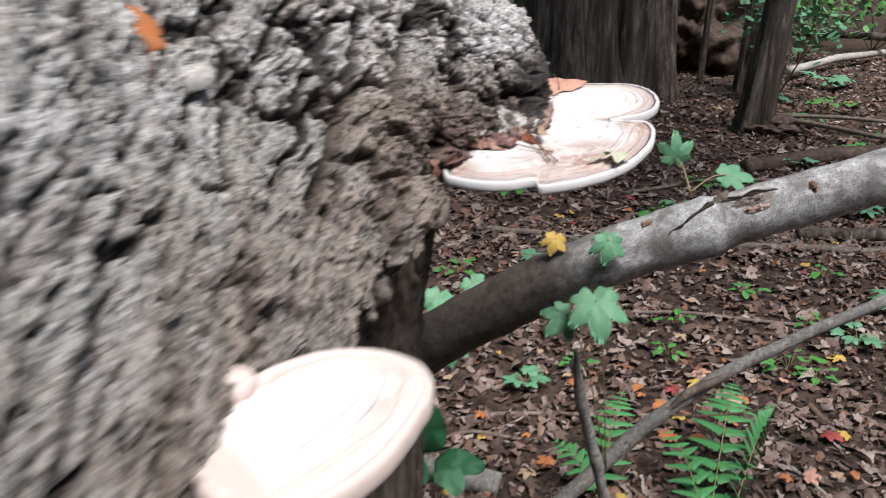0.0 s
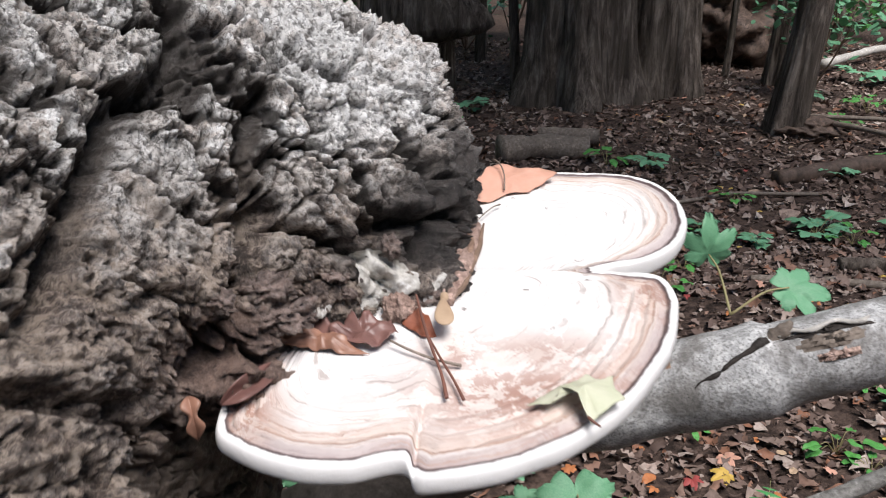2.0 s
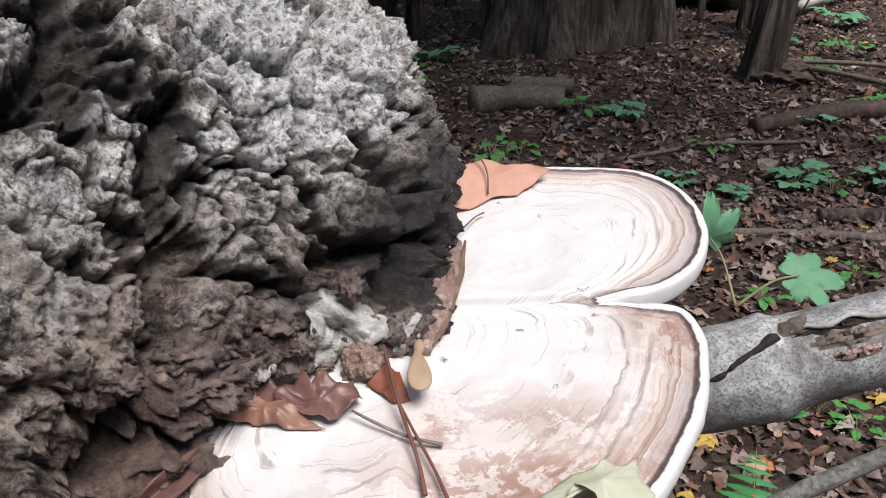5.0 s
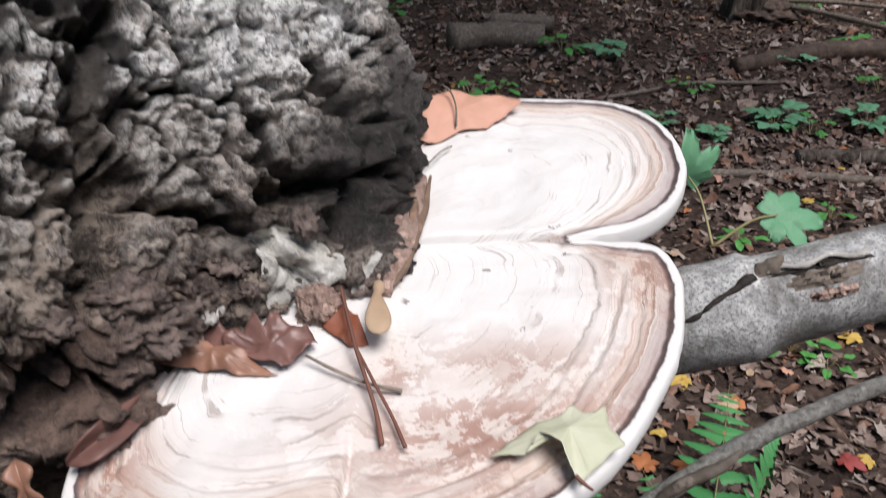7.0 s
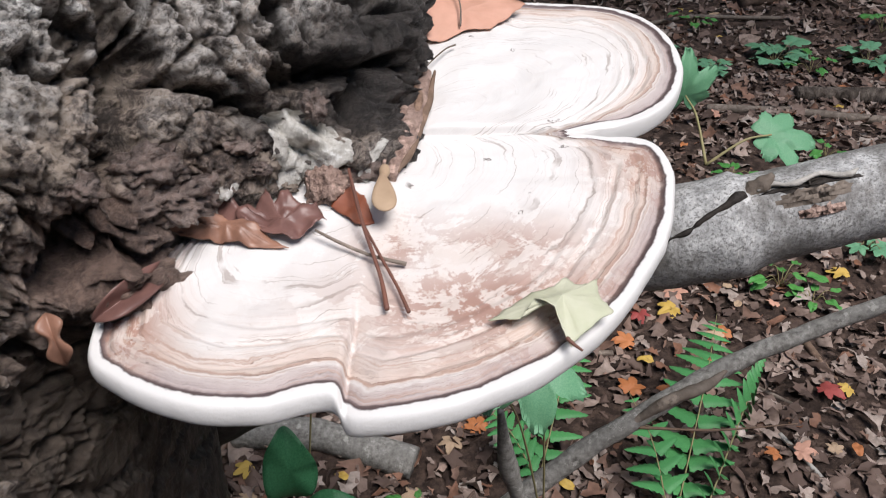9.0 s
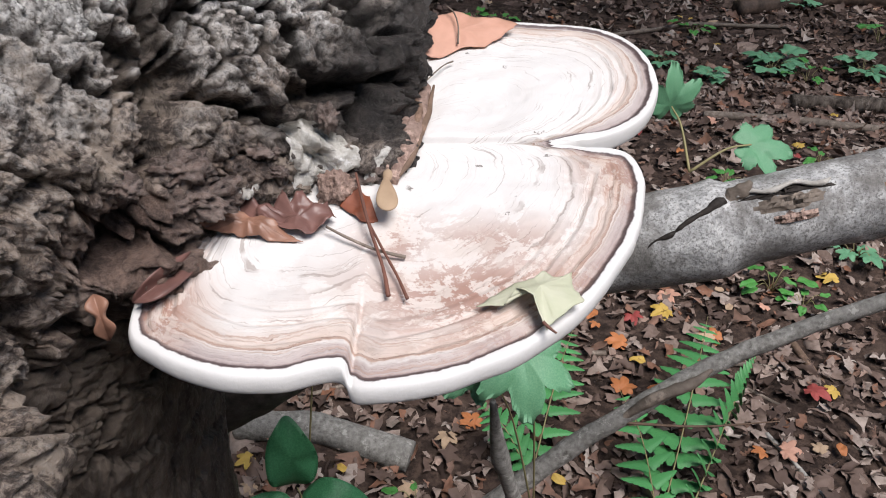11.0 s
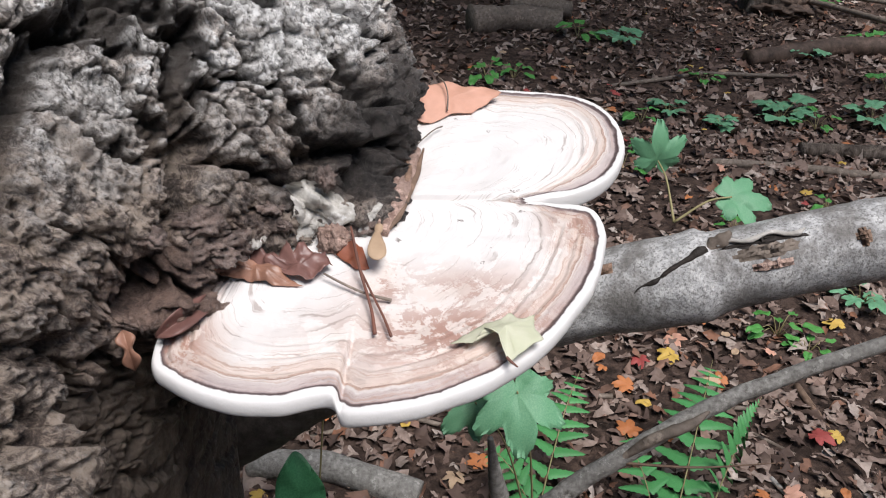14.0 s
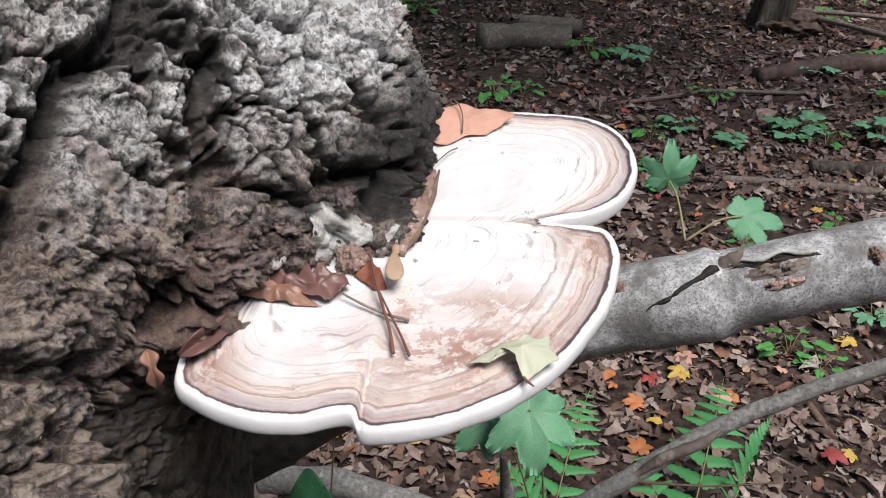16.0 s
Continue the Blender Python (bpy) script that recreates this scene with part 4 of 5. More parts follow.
def single_leaf(name, size, curl, fold, seed, kind, material, place, toward, up, label, group="fallen leaves on the bracket", stem=0.0, stem_mat=None, full=0.40):
    ob = leaf_at(leaf_mesh(name, size, curl, fold, seed, kind, full=full), material, place, toward, up, None, name)
    if stem:
        part_pts = [Vector((0, 0.02 * size, 0)), Vector((0.05 * stem, -0.5 * stem, 0.1 * stem)), Vector((-0.02 * stem, -stem, 0.05 * stem))]
        me = grid_mesh("leaf_stalk", *tube(spline(part_pts, 10), np.linspace(0.0007, 0.0011, 10), 6), True)
        mesh_ob("leaf_stalk", me, stem_mat or REDSTALK, ob, "thin leaf stalk")
    return tagged(ob, label, "leaf", group)


def shaped_leaf(name, corners, centre, material, label, seed, crumple=0.002, group="fallen leaves on the bracket", jag=0.0012):
    """A thin blade that lies on the cap between a few tips; each tip is x, y and its lift over the cap."""
    pts = np.array(corners, float)
    per, rings = 10, 9
    f = np.linspace(0, 1, per, endpoint=False)[:, None]
    rim = np.concatenate([a + (b - a) * f for a, b in zip(pts, np.roll(pts, -1, 0))])
    n = len(rim)
    rim[:, :2] += jag * np.stack([fbm(rim * 260, 3, seed, 0.6), fbm(rim * 260 + 9, 3, seed + 1, 0.6)], 1)
    mid = np.array(centre, float)
    rows = []
    for k in range(rings + 1):
        q = mid + (rim - mid) * (k / rings)
        wave = crumple * fbm(np.stack([q[:, 0] * 70, q[:, 1] * 70, 0 * q[:, 0] + seed], 1), 3, seed, 0.6)
        vein = 0.0009 * np.sin(np.arctan2(q[:, 1] - mid[1], q[:, 0] - mid[0]) * 3 + seed) * (k / rings) ** 2
        z = np.array([cap_z(x, y) for x, y in q[:, :2]]) + np.maximum(q[:, 2] + wave + vein, 0.0006)
        rows.append(np.stack([q[:, 0], q[:, 1], z], 1))
    co = np.stack(rows, 1)
    low = co[:, ::-1].copy()
    low[..., 2] -= 0.0004
    ob = mesh_ob(name, grid_mesh(name, np.concatenate([co, low], 1).reshape(-1, 3), n, 2 * (rings + 1), True), material)
    return tagged(ob, label, "leaf", group)


green = shaped_leaf("maple_leaf", [(0.250, 1.118, 0.002), (0.263, 1.114, 0.005), (0.269, 1.118, 0.011), (0.276, 1.112, 0.012), (0.2825, 1.100, 0.002), (0.290, 1.106, 0.005), (0.302, 1.1155, 0.004), (0.298, 1.124, 0.006), (0.2995, 1.137, 0.004), (0.290, 1.132, 0.006), (0.286, 1.138, 0.004), (0.279, 1.130, 0.007), (0.270, 1.131, 0.005), (0.262, 1.125, 0.005)],
                    (0.281, 1.121, 0.010), PALEGREEN, "pale green curled maple leaf on the bracket", 3, 0.0015)
tube_ob("leaf_stalk", [(0.281, 1.103, cap_z(0.281, 1.103, 0.004)), (0.2835, 1.1005, cap_z(0.2835, 1.1005, 0.003)), (0.287, 1.0975, cap_z(0.287, 1.0975, 0.002))], [0.0009, 0.0008, 0.0005], REDSTALK, 10, 6, 0.1, 3, green, "short red leaf stalk")
shaped_leaf("orange_leaf", [(0.223, 1.352, 0.006), (0.223, 1.378, 0.014), (0.236, 1.389, 0.015), (0.247, 1.398, 0.012), (0.262, 1.390, 0.010), (0.278, 1.392, 0.010), (0.292, 1.388, 0.006), (0.281, 1.377, 0.005), (0.268, 1.364, 0.003), (0.25, 1.362, 0.003), (0.235, 1.352, 0.002)],
            (0.250, 1.376, 0.010), SALMON, "salmon orange leaf resting against the bark", 5, 0.002)
shaped_leaf("dead_leaf", [(0.094, 1.184, 0.004), (0.099, 1.192, 0.012), (0.106, 1.189, 0.007), (0.112, 1.195, 0.016), (0.119, 1.190, 0.008), (0.127, 1.195, 0.013), (0.137, 1.188, 0.007), (0.139, 1.180, 0.003), (0.115, 1.177, 0.002)],
            (0.117, 1.185, 0.003), MAUVELEAF, "dark red crumpled leaf with ragged tips by the bark", 8, 0.009)
shaped_leaf("dead_leaf", [(0.099, 1.175, 0.005), (0.113, 1.179, 0.009), (0.127, 1.181, 0.011), (0.143, 1.178, 0.007), (0.160, 1.168, 0.001), (0.146, 1.168, 0.001), (0.128, 1.171, 0.002), (0.113, 1.172, 0.003)],
            (0.130, 1.176, 0.010), BROWNLEAF, "curled reddish brown dead leaf in the bark pocket", 12, 0.007)
shaped_leaf("dead_leaf", [(0.133, 1.183, 0.004), (0.138, 1.188, 0.010), (0.141, 1.184, 0.005), (0.146, 1.196, 0.012), (0.151, 1.188, 0.005), (0.157, 1.193, 0.008), (0.164, 1.189, 0.005), (0.171, 1.190, 0.008), (0.177, 1.181, 0.004), (0.171, 1.175, 0.001), (0.162, 1.169, 0.001), (0.150, 1.173, 0.003)],
            (0.156, 1.180, 0.002), MAUVELEAF, "crumpled mauve brown leaf wedged above the bracket", 15, 0.010)
hanging = single_leaf("dead_leaf", 0.026, 1.1, 0.5, 11, "oval", BROWNLEAF, (0.068, 1.114, 1.139), (0.25, -0.35, -0.8), (0.35, -0.8, 0.4), "small brown dead leaf hanging from the bark")
for v in hanging.data.vertices:
    v.co.x *= 0.55 + 0.25 * math.sin(v.co.y * 420)
narrow = single_leaf("dead_leaf", 0.046, 0.8, 0.9, 12, "oval", MAUVELEAF, (0.083, 1.122, cap_z(0.083, 1.122, 0.004)), (0.65, 0.75, 0.22), (0.5, -0.6, 0.6), "narrow brown leaf curled along the bracket")
for v in narrow.data.vertices:
    v.co.x *= 0.45
shaped_leaf("dead_leaf", [(0.178, 1.194, 0.002), (0.186, 1.204, 0.009), (0.194, 1.196, 0.006), (0.199, 1.184, 0.001), (0.191, 1.182, 0.001)], (0.189, 1.192, 0.003), RUSTLEAF, "small rust coloured leaf scrap by the bark", 13, 0.002)
shaped_leaf("bark_curl", [(0.190, 1.214, 0.006), (0.194, 1.222, 0.010), (0.202, 1.232, 0.013), (0.205, 1.231, 0.012), (0.199, 1.221, 0.008), (0.194, 1.213, 0.002)], (0.198, 1.223, 0.013), CRUST, "thin white curl of dry bark", 17, 0.002)


def build_samara():
    base = Vector((0.2025, 1.209, cap_z(0.2025, 1.209, 0.010)))
    holder = holder_at("maple_seed", base)
    n, rows = 40, []
    a = np.linspace(0, 2 * np.pi, n, endpoint=False)
    for s, z in ((0.0, 0.0008), (0.6, 0.001), (0.95, 0.0007), (1.0, 0.0), (0.95, -0.0006), (0.0, -0.0006)):
        wide = 0.0085 * (0.62 + 0.38 * np.clip(-np.sin(a), -1, 1))
        rows.append(np.stack([s * wide * np.cos(a), -0.0185 + s * 0.0165 * np.sin(a), z + 0 * a], 1))
    me = grid_mesh("wing", np.stack(rows, 1).reshape(-1, 3), n, len(rows), True)
    wing = mesh_ob("wing", me, TAN, holder, "pale tan papery wing")
    wing.matrix_basis = pose(0, 0, 0.001, 6, 0, 4)
    bm = bmesh.new()
    bmesh.ops.create_uvsphere(bm, u_segments=14, v_segments=8, radius=0.0036)
    for v in bm.verts:
        v.co = Vector((v.co.x * 0.8 + 0.0012, v.co.y * 1.9, v.co.z * 0.6))
    part("seed", bm, TAN, holder, "rounded brown seed")
    tagged(holder, "tan winged maple seed on the bracket", "seed")


build_samara()


def cap_twig(name, pts, r, material, label):
    p = [(x, y, cap_z(x, y, up)) for x, y, up in pts]
    ob = tube_ob(name, p, [r * 0.8, r, r * 0.9, r * 1.2], material, 24, 7, 0.1, 3, None, "", 80)
    return tagged(ob, label, "twig", "twigs on the bracket")


cap_twig("thin_stalk", [(0.186, 1.206, 0.014), (0.194, 1.175, 0.009), (0.2035, 1.145, 0.005), (0.207, 1.127, 0.002)], 0.0010, REDSTALK, "thin reddish leaf stalk on the bracket")
cap_twig("thin_stalk", [(0.194, 1.175, 0.009), (0.203, 1.157, 0.006), (0.211, 1.140, 0.004), (0.2165, 1.125, 0.002)], 0.0008, REDSTALK, "forked thin dry stalk on the bracket")
cap_twig("dark_twig", [(0.172, 1.174, 0.005), (0.184, 1.167, 0.004), (0.199, 1.159, 0.004), (0.215, 1.155, 0.003)], 0.0009, DEADWOOD, "thin dark dry twig on the bracket")
cap_twig("dark_twig", [(0.240, 1.390, 0.020), (0.245, 1.384, 0.018), (0.248, 1.372, 0.014), (0.248, 1.362, 0.006)], 0.0006, DEADWOOD, "tiny dark hooked twig beside the orange leaf")
cap_twig("dark_twig", [(0.222, 1.31, 0.004), (0.23, 1.322, 0.006), (0.238, 1.334, 0.006), (0.244, 1.342, 0.004)], 0.0005, DEADWOOD, "tiny dark twig on the upper lobe")

stem = tube_ob("bark_strip", [(0.226, 1.300, cap_z(0.226, 1.3, 0.01)), (0.221, 1.272, cap_z(0.221, 1.272, 0.008)), (0.214, 1.240, cap_z(0.214, 1.24, 0.006)), (0.207, 1.214, cap_z(0.207, 1.214, 0.002))], [0.003, 0.0058, 0.0066, 0.003], PINKWOOD, 60, 24, 0.55, 12, None, "", 60)
for k, (dx, dz, r0, mat) in enumerate([(0.0055, 0.001, 0.0028, BROWNWOOD), (-0.0045, 0.003, 0.0032, PINKWOOD), (0.002, 0.0055, 0.0025, TORN)]):
    pts = [(0.225 - 0.004 * k + dx, 1.302 - 0.012 * k, cap_z(0.226, 1.3 - 0.012 * k, 0.009 + dz)), (0.219 + dx * 1.1, 1.265, cap_z(0.219, 1.265, 0.008 + dz)), (0.211 + dx, 1.232 + 0.004 * k, cap_z(0.211, 1.236, 0.004 + dz)), (0.206 + dx * 0.7, 1.217 + 0.005 * k, cap_z(0.206, 1.22, 0.002 + dz))]
    tube_ob("splinter", pts, [0.3 * r0, r0, 0.9 * r0, 0.3 * r0], mat, 30, 10, 0.4, 60 + k, stem, "", 80)
tagged(stem, "pinkish brown bark strip against the fungus", "bark strip")


def rough_lump(name, place, size, material, label, category, seed, squash=(1, 1, 1), amount=0.5, freq=2.2, fineness=5):
    bm = bmesh.new()
    bmesh.ops.create_icosphere(bm, subdivisions=fineness, radius=1.0)
    co = np.array([v.co for v in bm.verts])
    q = co * freq + seed * 3.1
    h = amount * fbm(q, 5, seed, 0.6) + 0.25 * (worley(co * 2.3 + seed, seed)[2] - 0.5)
    for v, k in zip(bm.verts, h):
        v.co = Vector((v.co.x * squash[0], v.co.y * squash[1], v.co.z * squash[2])) * (size * (1 + k))
    me = bpy.data.meshes.new(name)
    bm.to_mesh(me)
    bm.free()
    for p in me.polygons:
        p.use_smooth = True
    for key in ("pit_shade", "high", "stain", "rust", "lichen", "inner", "dirt_shade", "plate"):
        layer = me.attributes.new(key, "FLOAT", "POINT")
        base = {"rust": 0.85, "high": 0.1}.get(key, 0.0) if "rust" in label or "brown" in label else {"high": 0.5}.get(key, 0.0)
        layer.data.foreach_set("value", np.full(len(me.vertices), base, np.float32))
    ob = mesh_ob(name, me, material)
    ob.location = place
    return tagged(ob, label, category)


def crust(name, th, z, w, h, label, seed):
    """A ragged thin white crust that clings to the bark."""
    n, rings = 60, 10
    a = np.linspace(0, 2 * np.pi, n, endpoint=False)
    edge = 1 + 0.8 * fbm(np.stack([np.cos(a) * 3.4, np.sin(a) * 3.4, 0 * a + seed], 1), 5, seed, 0.75)
    rows = []
    for k in range(rings + 1):
        s = k / rings
        rows.append(np.stack([s * edge * np.cos(a), s * edge * np.sin(a)], 1))
    uv = np.stack(rows, 1).reshape(-1, 2)
    rel = np.sqrt((uv**2).sum(1))
    lift = 0.0035 - 0.0035 * smooth(0.5, 1.1, rel)
    hits = [on_trunk(th + u * w * 75, z + v * h) for u, v in uv]
    co = np.array([p + way * k for (p, way), k in zip(hits, lift)])
    for _ in range(1):
        net = co.reshape(n, rings + 1, 3)
        net = 0.5 * net + 0.25 * (np.roll(net, 1, 0) + np.roll(net, -1, 0))
        co = net.reshape(-1, 3)
    co = co + 0.003 * fbm(co * 70, 4, seed, 0.6)[:, None] * np.array(hits[0][1])[None]
    ob = mesh_ob(name, grid_mesh(name, co, n, rings + 1, True), CRUST)
    return tagged(ob, label, "crust", "white crusts on the bark")


crust("white_crust", -8.4, 1.166, 0.015, 0.021, "ragged white crust of dried fungus on bark", 3)
crust("white_crust", -11.5, 1.15, 0.016, 0.009, "small ragged white crust on dark bark", 8)
q0, _ = on_trunk(-15.5, 1.16, 0.006)
rough_lump("bark_lump", q0, 0.017, BARK, "dark rust brown crumbling bark lump above the bracket", "bark", 4, (1.3, 0.9, 0.6), 0.9, 2.6).location.y += 0.022
rnd = random.Random(77)
for k in range(16):
    q1, _ = on_trunk(rnd.uniform(-20, -7), rnd.uniform(1.145, 1.195), rnd.uniform(-0.003, 0.003))
    rough_lump("bark_chip", q1, rnd.uniform(0.004, 0.009), BARK if k % 5 else DEADWOOD, "small crumbled brown bark chip in the pocket", "bark", 20 + k, (rnd.uniform(0.7, 1.5), rnd.uniform(0.7, 1.3), rnd.uniform(0.5, 1.2)), 0.9, 2.8, 4)
rough_lump("bark_lump", (0.176, 1.206, cap_z(0.176, 1.206, 0.004)), 0.0105, PINKWOOD, "small knobbly tan lump beside the seed", "bark", 9, (1, 1, 1))
q0, _ = on_trunk(-60.5, 1.312, 0.010)
single_leaf("dead_leaf", 0.05, 0.5, 0.2, 21, "maple", ORANGE, q0, (-0.2, 0.4, 0.35), (0.8, -0.5, 0.5), "orange brown leaf caught on the bark", "fallen leaves on the bark", 0.06, REDSTALK)


# ---- maple seedlings ----
def seedling(foot, leaves, material, label, category="seedling", kind="maple", stalk_mat=None, r=0.0013, hub=None):
    holder = holder_at("maple_seedling" if kind == "maple" else "leafy_seedling", foot)
    meshes = [leaf_mesh("leaf", 1.0, 0.3, 0.1, k, kind) for k in range(2)]
    if hub:
        stalk("stem", [foot, Vector(foot).lerp(Vector(hub), 0.5), hub], [r * 1.8, r * 1.5, r * 1.3], stalk_mat or STALK, holder)
    for k, (place, toward, up, size, mat) in enumerate(leaves):
        place = Vector(place)
        me = meshes[k % 2].copy()
        me.materials.clear()
        leaf = leaf_at(me, mat or material, place, toward, up, holder)
        leaf.matrix_basis = leaf.matrix_basis @ Matrix.Scale(size, 4)
        root = Vector(hub or foot)
        mid = root.lerp(place, 0.55) + Vector((0, 0, 0.12 * (place - root).length))
        stalk("stem", [root, mid, place], [r * 1.3, r, r * 0.8], stalk_mat or STALK, holder)
    return tagged(holder, label, category, "tree seedlings")


seedling((0.532, 1.612, 0.955), [((0.523, 1.690, 1.000), (-0.05, 0.1, 1), (0.1, -1, 0.15), 0.052, None), ((0.600, 1.625, 0.985), (0.9, 0.0, -0.15), (0.0, -0.55, 0.85), 0.054, None)], GREEN, "maple seedling with blue-green lobed leaves on the branch")
seedling((0.36, 1.60, 0.88), [((0.375, 1.545, 0.885), (-0.1, -0.25, -0.9), (0.15, -1, 0.35), 0.048, None)], GREEN, "single drooping green maple leaf before the branch")
seedling((0.29, 1.66, 0.74), [((0.29, 1.615, 0.865), (-0.25, -0.3, -0.8), (0, -1, 0.4), 0.036, YELLOW)], YELLOW, "small yellowing maple leaf behind the branch")
seedling((0.42, 1.62, 0.35), [((0.345, 1.475, 0.80), (0.1, -0.55, -0.7), (0.1, -0.75, 0.65), 0.078, None), ((0.30, 1.50, 0.76), (-0.6, -0.3, -0.5), (0.0, -0.8, 0.6), 0.055, None)], GREEN, "green maple leaves with yellowed edges below the bracket")
seedling((0.10, 1.70, 0.02), [((0.055, 1.66, 0.36), (-0.1, 0.0, 1), (0.3, -1, 0.3), 0.13, DARKGREEN), ((0.06, 1.66, 0.34), (0.9, -0.2, 0.1), (0.2, -0.5, 0.8), 0.11, DARKGREEN), ((0.05, 1.65, 0.33), (-0.8, -0.4, 0.05), (0.0, -0.6, 0.8), 0.11, DARKGREEN), ((0.07, 1.66, 0.33), (0.4, -0.8, 0.05), (0.0, -0.6, 0.8), 0.10, None)], GREEN, "dark green broad leaved seedling on the litter", kind="oval")
seedling((0.02, 1.98, 0.02), [((0.10 + dx, 1.95 + dy, 0.50 + dz), (dx * 6, -0.3, -0.5), (0.1, -0.8, 0.6), s, None) for dx, dy, dz, s in ((-0.03, 0.0, 0.10, 0.07), (0.05, 0.02, 0.13, 0.06), (0.09, 0.0, 0.07, 0.06), (-0.10, -0.03, 0.04, 0.07), (-0.15, 0.0, -0.02, 0.06), (0.0, -0.04, 0.0, 0.06), (-0.07, -0.02, -0.10, 0.06), (-0.2, 0.0, 0.03, 0.05))], GREEN, "leafy green seedling clump behind the trunk", kind="maple", hub=(0.05, 1.97, 0.42))


# ---- ferns ----
def pinna_mesh():
    n = 12
    rows = []
    for i in range(n + 1):
        s = i / n
        w = 0.27 * (1 - s) ** 0.55 * (1 if i % 2 else 0.78) + 0.004
        droop = -0.18 * s * s
        rows.append([(-w, s, droop), (0, s + 0.02, droop + 0.02), (w, s, droop)])
    co = np.array(rows, float)
    low = co[:, ::-1] - (0, 0, 0.008)
    co = np.concatenate([co, low], 1)
    me = grid_mesh("pinna", co.reshape(-1, 3), n + 1, 6)
    me.materials.append(FERN)
    return me


PINNA = pinna_mesh()


def fern(foot, tips, label, seed=0, roll=0.0):
    holder = holder_at("fern", foot)
    rnd = random.Random(seed)
    for tip, width, pairs in tips:
        f, t = Vector(foot), Vector(tip)
        mid = f.lerp(t, 0.5) + Vector((0, 0, 0.16 * (t - f).length))
        line = spline([f - holder.location, mid - holder.location, t - holder.location], 40)
        co, nu, nv = tube(line, np.linspace(0.0022, 0.0006, 40), 6)
        frond = mesh_ob("frond", grid_mesh("rachis", co, nu, nv, True), STALK, holder)
        for k in range(pairs):
            s = 0.14 + 0.85 * k / pairs
            i = min(int(s * 39), 38)
            at = Vector(line[i])
            ahead = Vector(line[i + 1] - line[i]).normalized()
            length = width * math.sin(math.pi * min(0.12 + 0.9 * s, 1) ** 0.8) ** 0.8 * (1 - 0.25 * s) + 0.004
            for sgn in (-1, 1):
                side = Matrix.Rotation(roll, 3, ahead) @ ahead.cross(Vector((0, 0, 1))).normalized() * sgn
                way = (side + ahead * (0.35 + 0.1 * rnd.random()) + Vector((0, 0, 0.12 * rnd.uniform(-1, 1)))).normalized()
                x = way.cross(Vector((0, 0, 1))).normalized()
                m = Matrix((x, way, x.cross(way))).transposed().to_4x4()
                m.translation = at
                ob = new("pinna", PINNA)
                ob.parent = frond
                ob.matrix_basis = m @ Matrix.Scale(length, 4)
    return tagged(holder, label, "fern", "ferns on the forest floor")


fern(on_ground(0.76, 1.90), [((1.0, 2.46, 0.10), 0.10, 12), ((0.70, 2.16, 0.12), 0.07, 8)], "bright green fern with broad toothed leaflets", 1)
fern(on_ground(0.80, 1.88), [((1.09, 2.33, 0.09), 0.06, 17)], "dense dark green fern frond seen edge-on", 5, 1.2)
fern(on_ground(0.50, 2.02), [((0.64, 2.40, 0.10), 0.075, 10), ((0.38, 2.13, 0.1), 0.06, 8)], "green fern under the arching twig", 2)


# ---- logs and sticks on the floor ----
def lying(name, a, b, r0, r1, material, label, seed, bend=0.03, up=0.0, category="stick"):
    pa, pb = Vector(on_ground(*a, r0 * 0.6 + up)), Vector(on_ground(*b, r1 * 0.6 + up))
    mid = pa.lerp(pb, 0.5) + Vector((0, bend, 0.2 * abs(bend)))
    n = 50 if r0 > 0.02 else 26
    ob = tube_ob(name, [pa, pa.lerp(mid, 0.55), mid, mid.lerp(pb, 0.55), pb], [r0, (r0 + r1) / 2, (r0 + r1) / 2, r1, r1], material, n, 22 if r0 > 0.02 else 9, 0.22, seed, None, "", 10 if r0 > 0.02 else 30)
    return tagged(ob, label, category)


lying("rotten_log", (-0.17, 2.16), (0.235, 2.075), 0.036, 0.034, TWIG, "short grey rotten log on leaf litter", 3, 0.03, 0.0, "log")
lying("rotten_log", (0.47, 6.0), (1.06, 6.1), 0.10, 0.085, DEADWOOD, "grey-brown rotten log on the forest floor", 5, 0.05, 0.0, "log")
lying("rotten_log", (0.75, 6.35), (1.15, 6.25), 0.05, 0.06, DEADWOOD, "broken dark log piece behind a log", 6, 0.0, 0.05, "log")
lying("rotten_log", (2.1, 5.5), (3.4, 5.75), 0.05, 0.07, ROOTS, "long dark fallen log on the forest floor", 7, 0.1, 0.0, "log")
lying("fallen_stick", (1.28, 2.52), (1.33, 2.0), 0.011, 0.010, BROWNWOOD, "straight brown stick on leaf litter", 8, 0.01)
lying("fallen_stick", (1.085, 2.17), (1.16, 1.95), 0.007, 0.005, PALEWOOD, "short bleached white stick on litter", 9, 0.005)
lying("fallen_stick", (1.08, 2.34), (1.30, 2.1), 0.005, 0.004, DEADWOOD, "thin dry stick on leaf litter", 10, 0.01)
lying("fallen_stick", (1.0, 2.42), (1.25, 2.38), 0.007, 0.006, DEADWOOD, "thin grey stick lying on litter", 11, 0.01)
lying("fallen_stick", (1.45, 3.97), (2.15, 3.86), 0.018, 0.02, DEADWOOD, "long grey dead stick on litter", 12, 0.02)
lying("fallen_stick", (1.9, 4.15), (2.7, 4.0), 0.03, 0.035, FAR_BARK, "thick dark dead branch on the floor", 13, 0.04)
lying("fallen_stick", (1.2, 5.0), (2.3, 5.2), 0.012, 0.012, DEADWOOD, "long thin grey stick on litter", 14, 0.08)
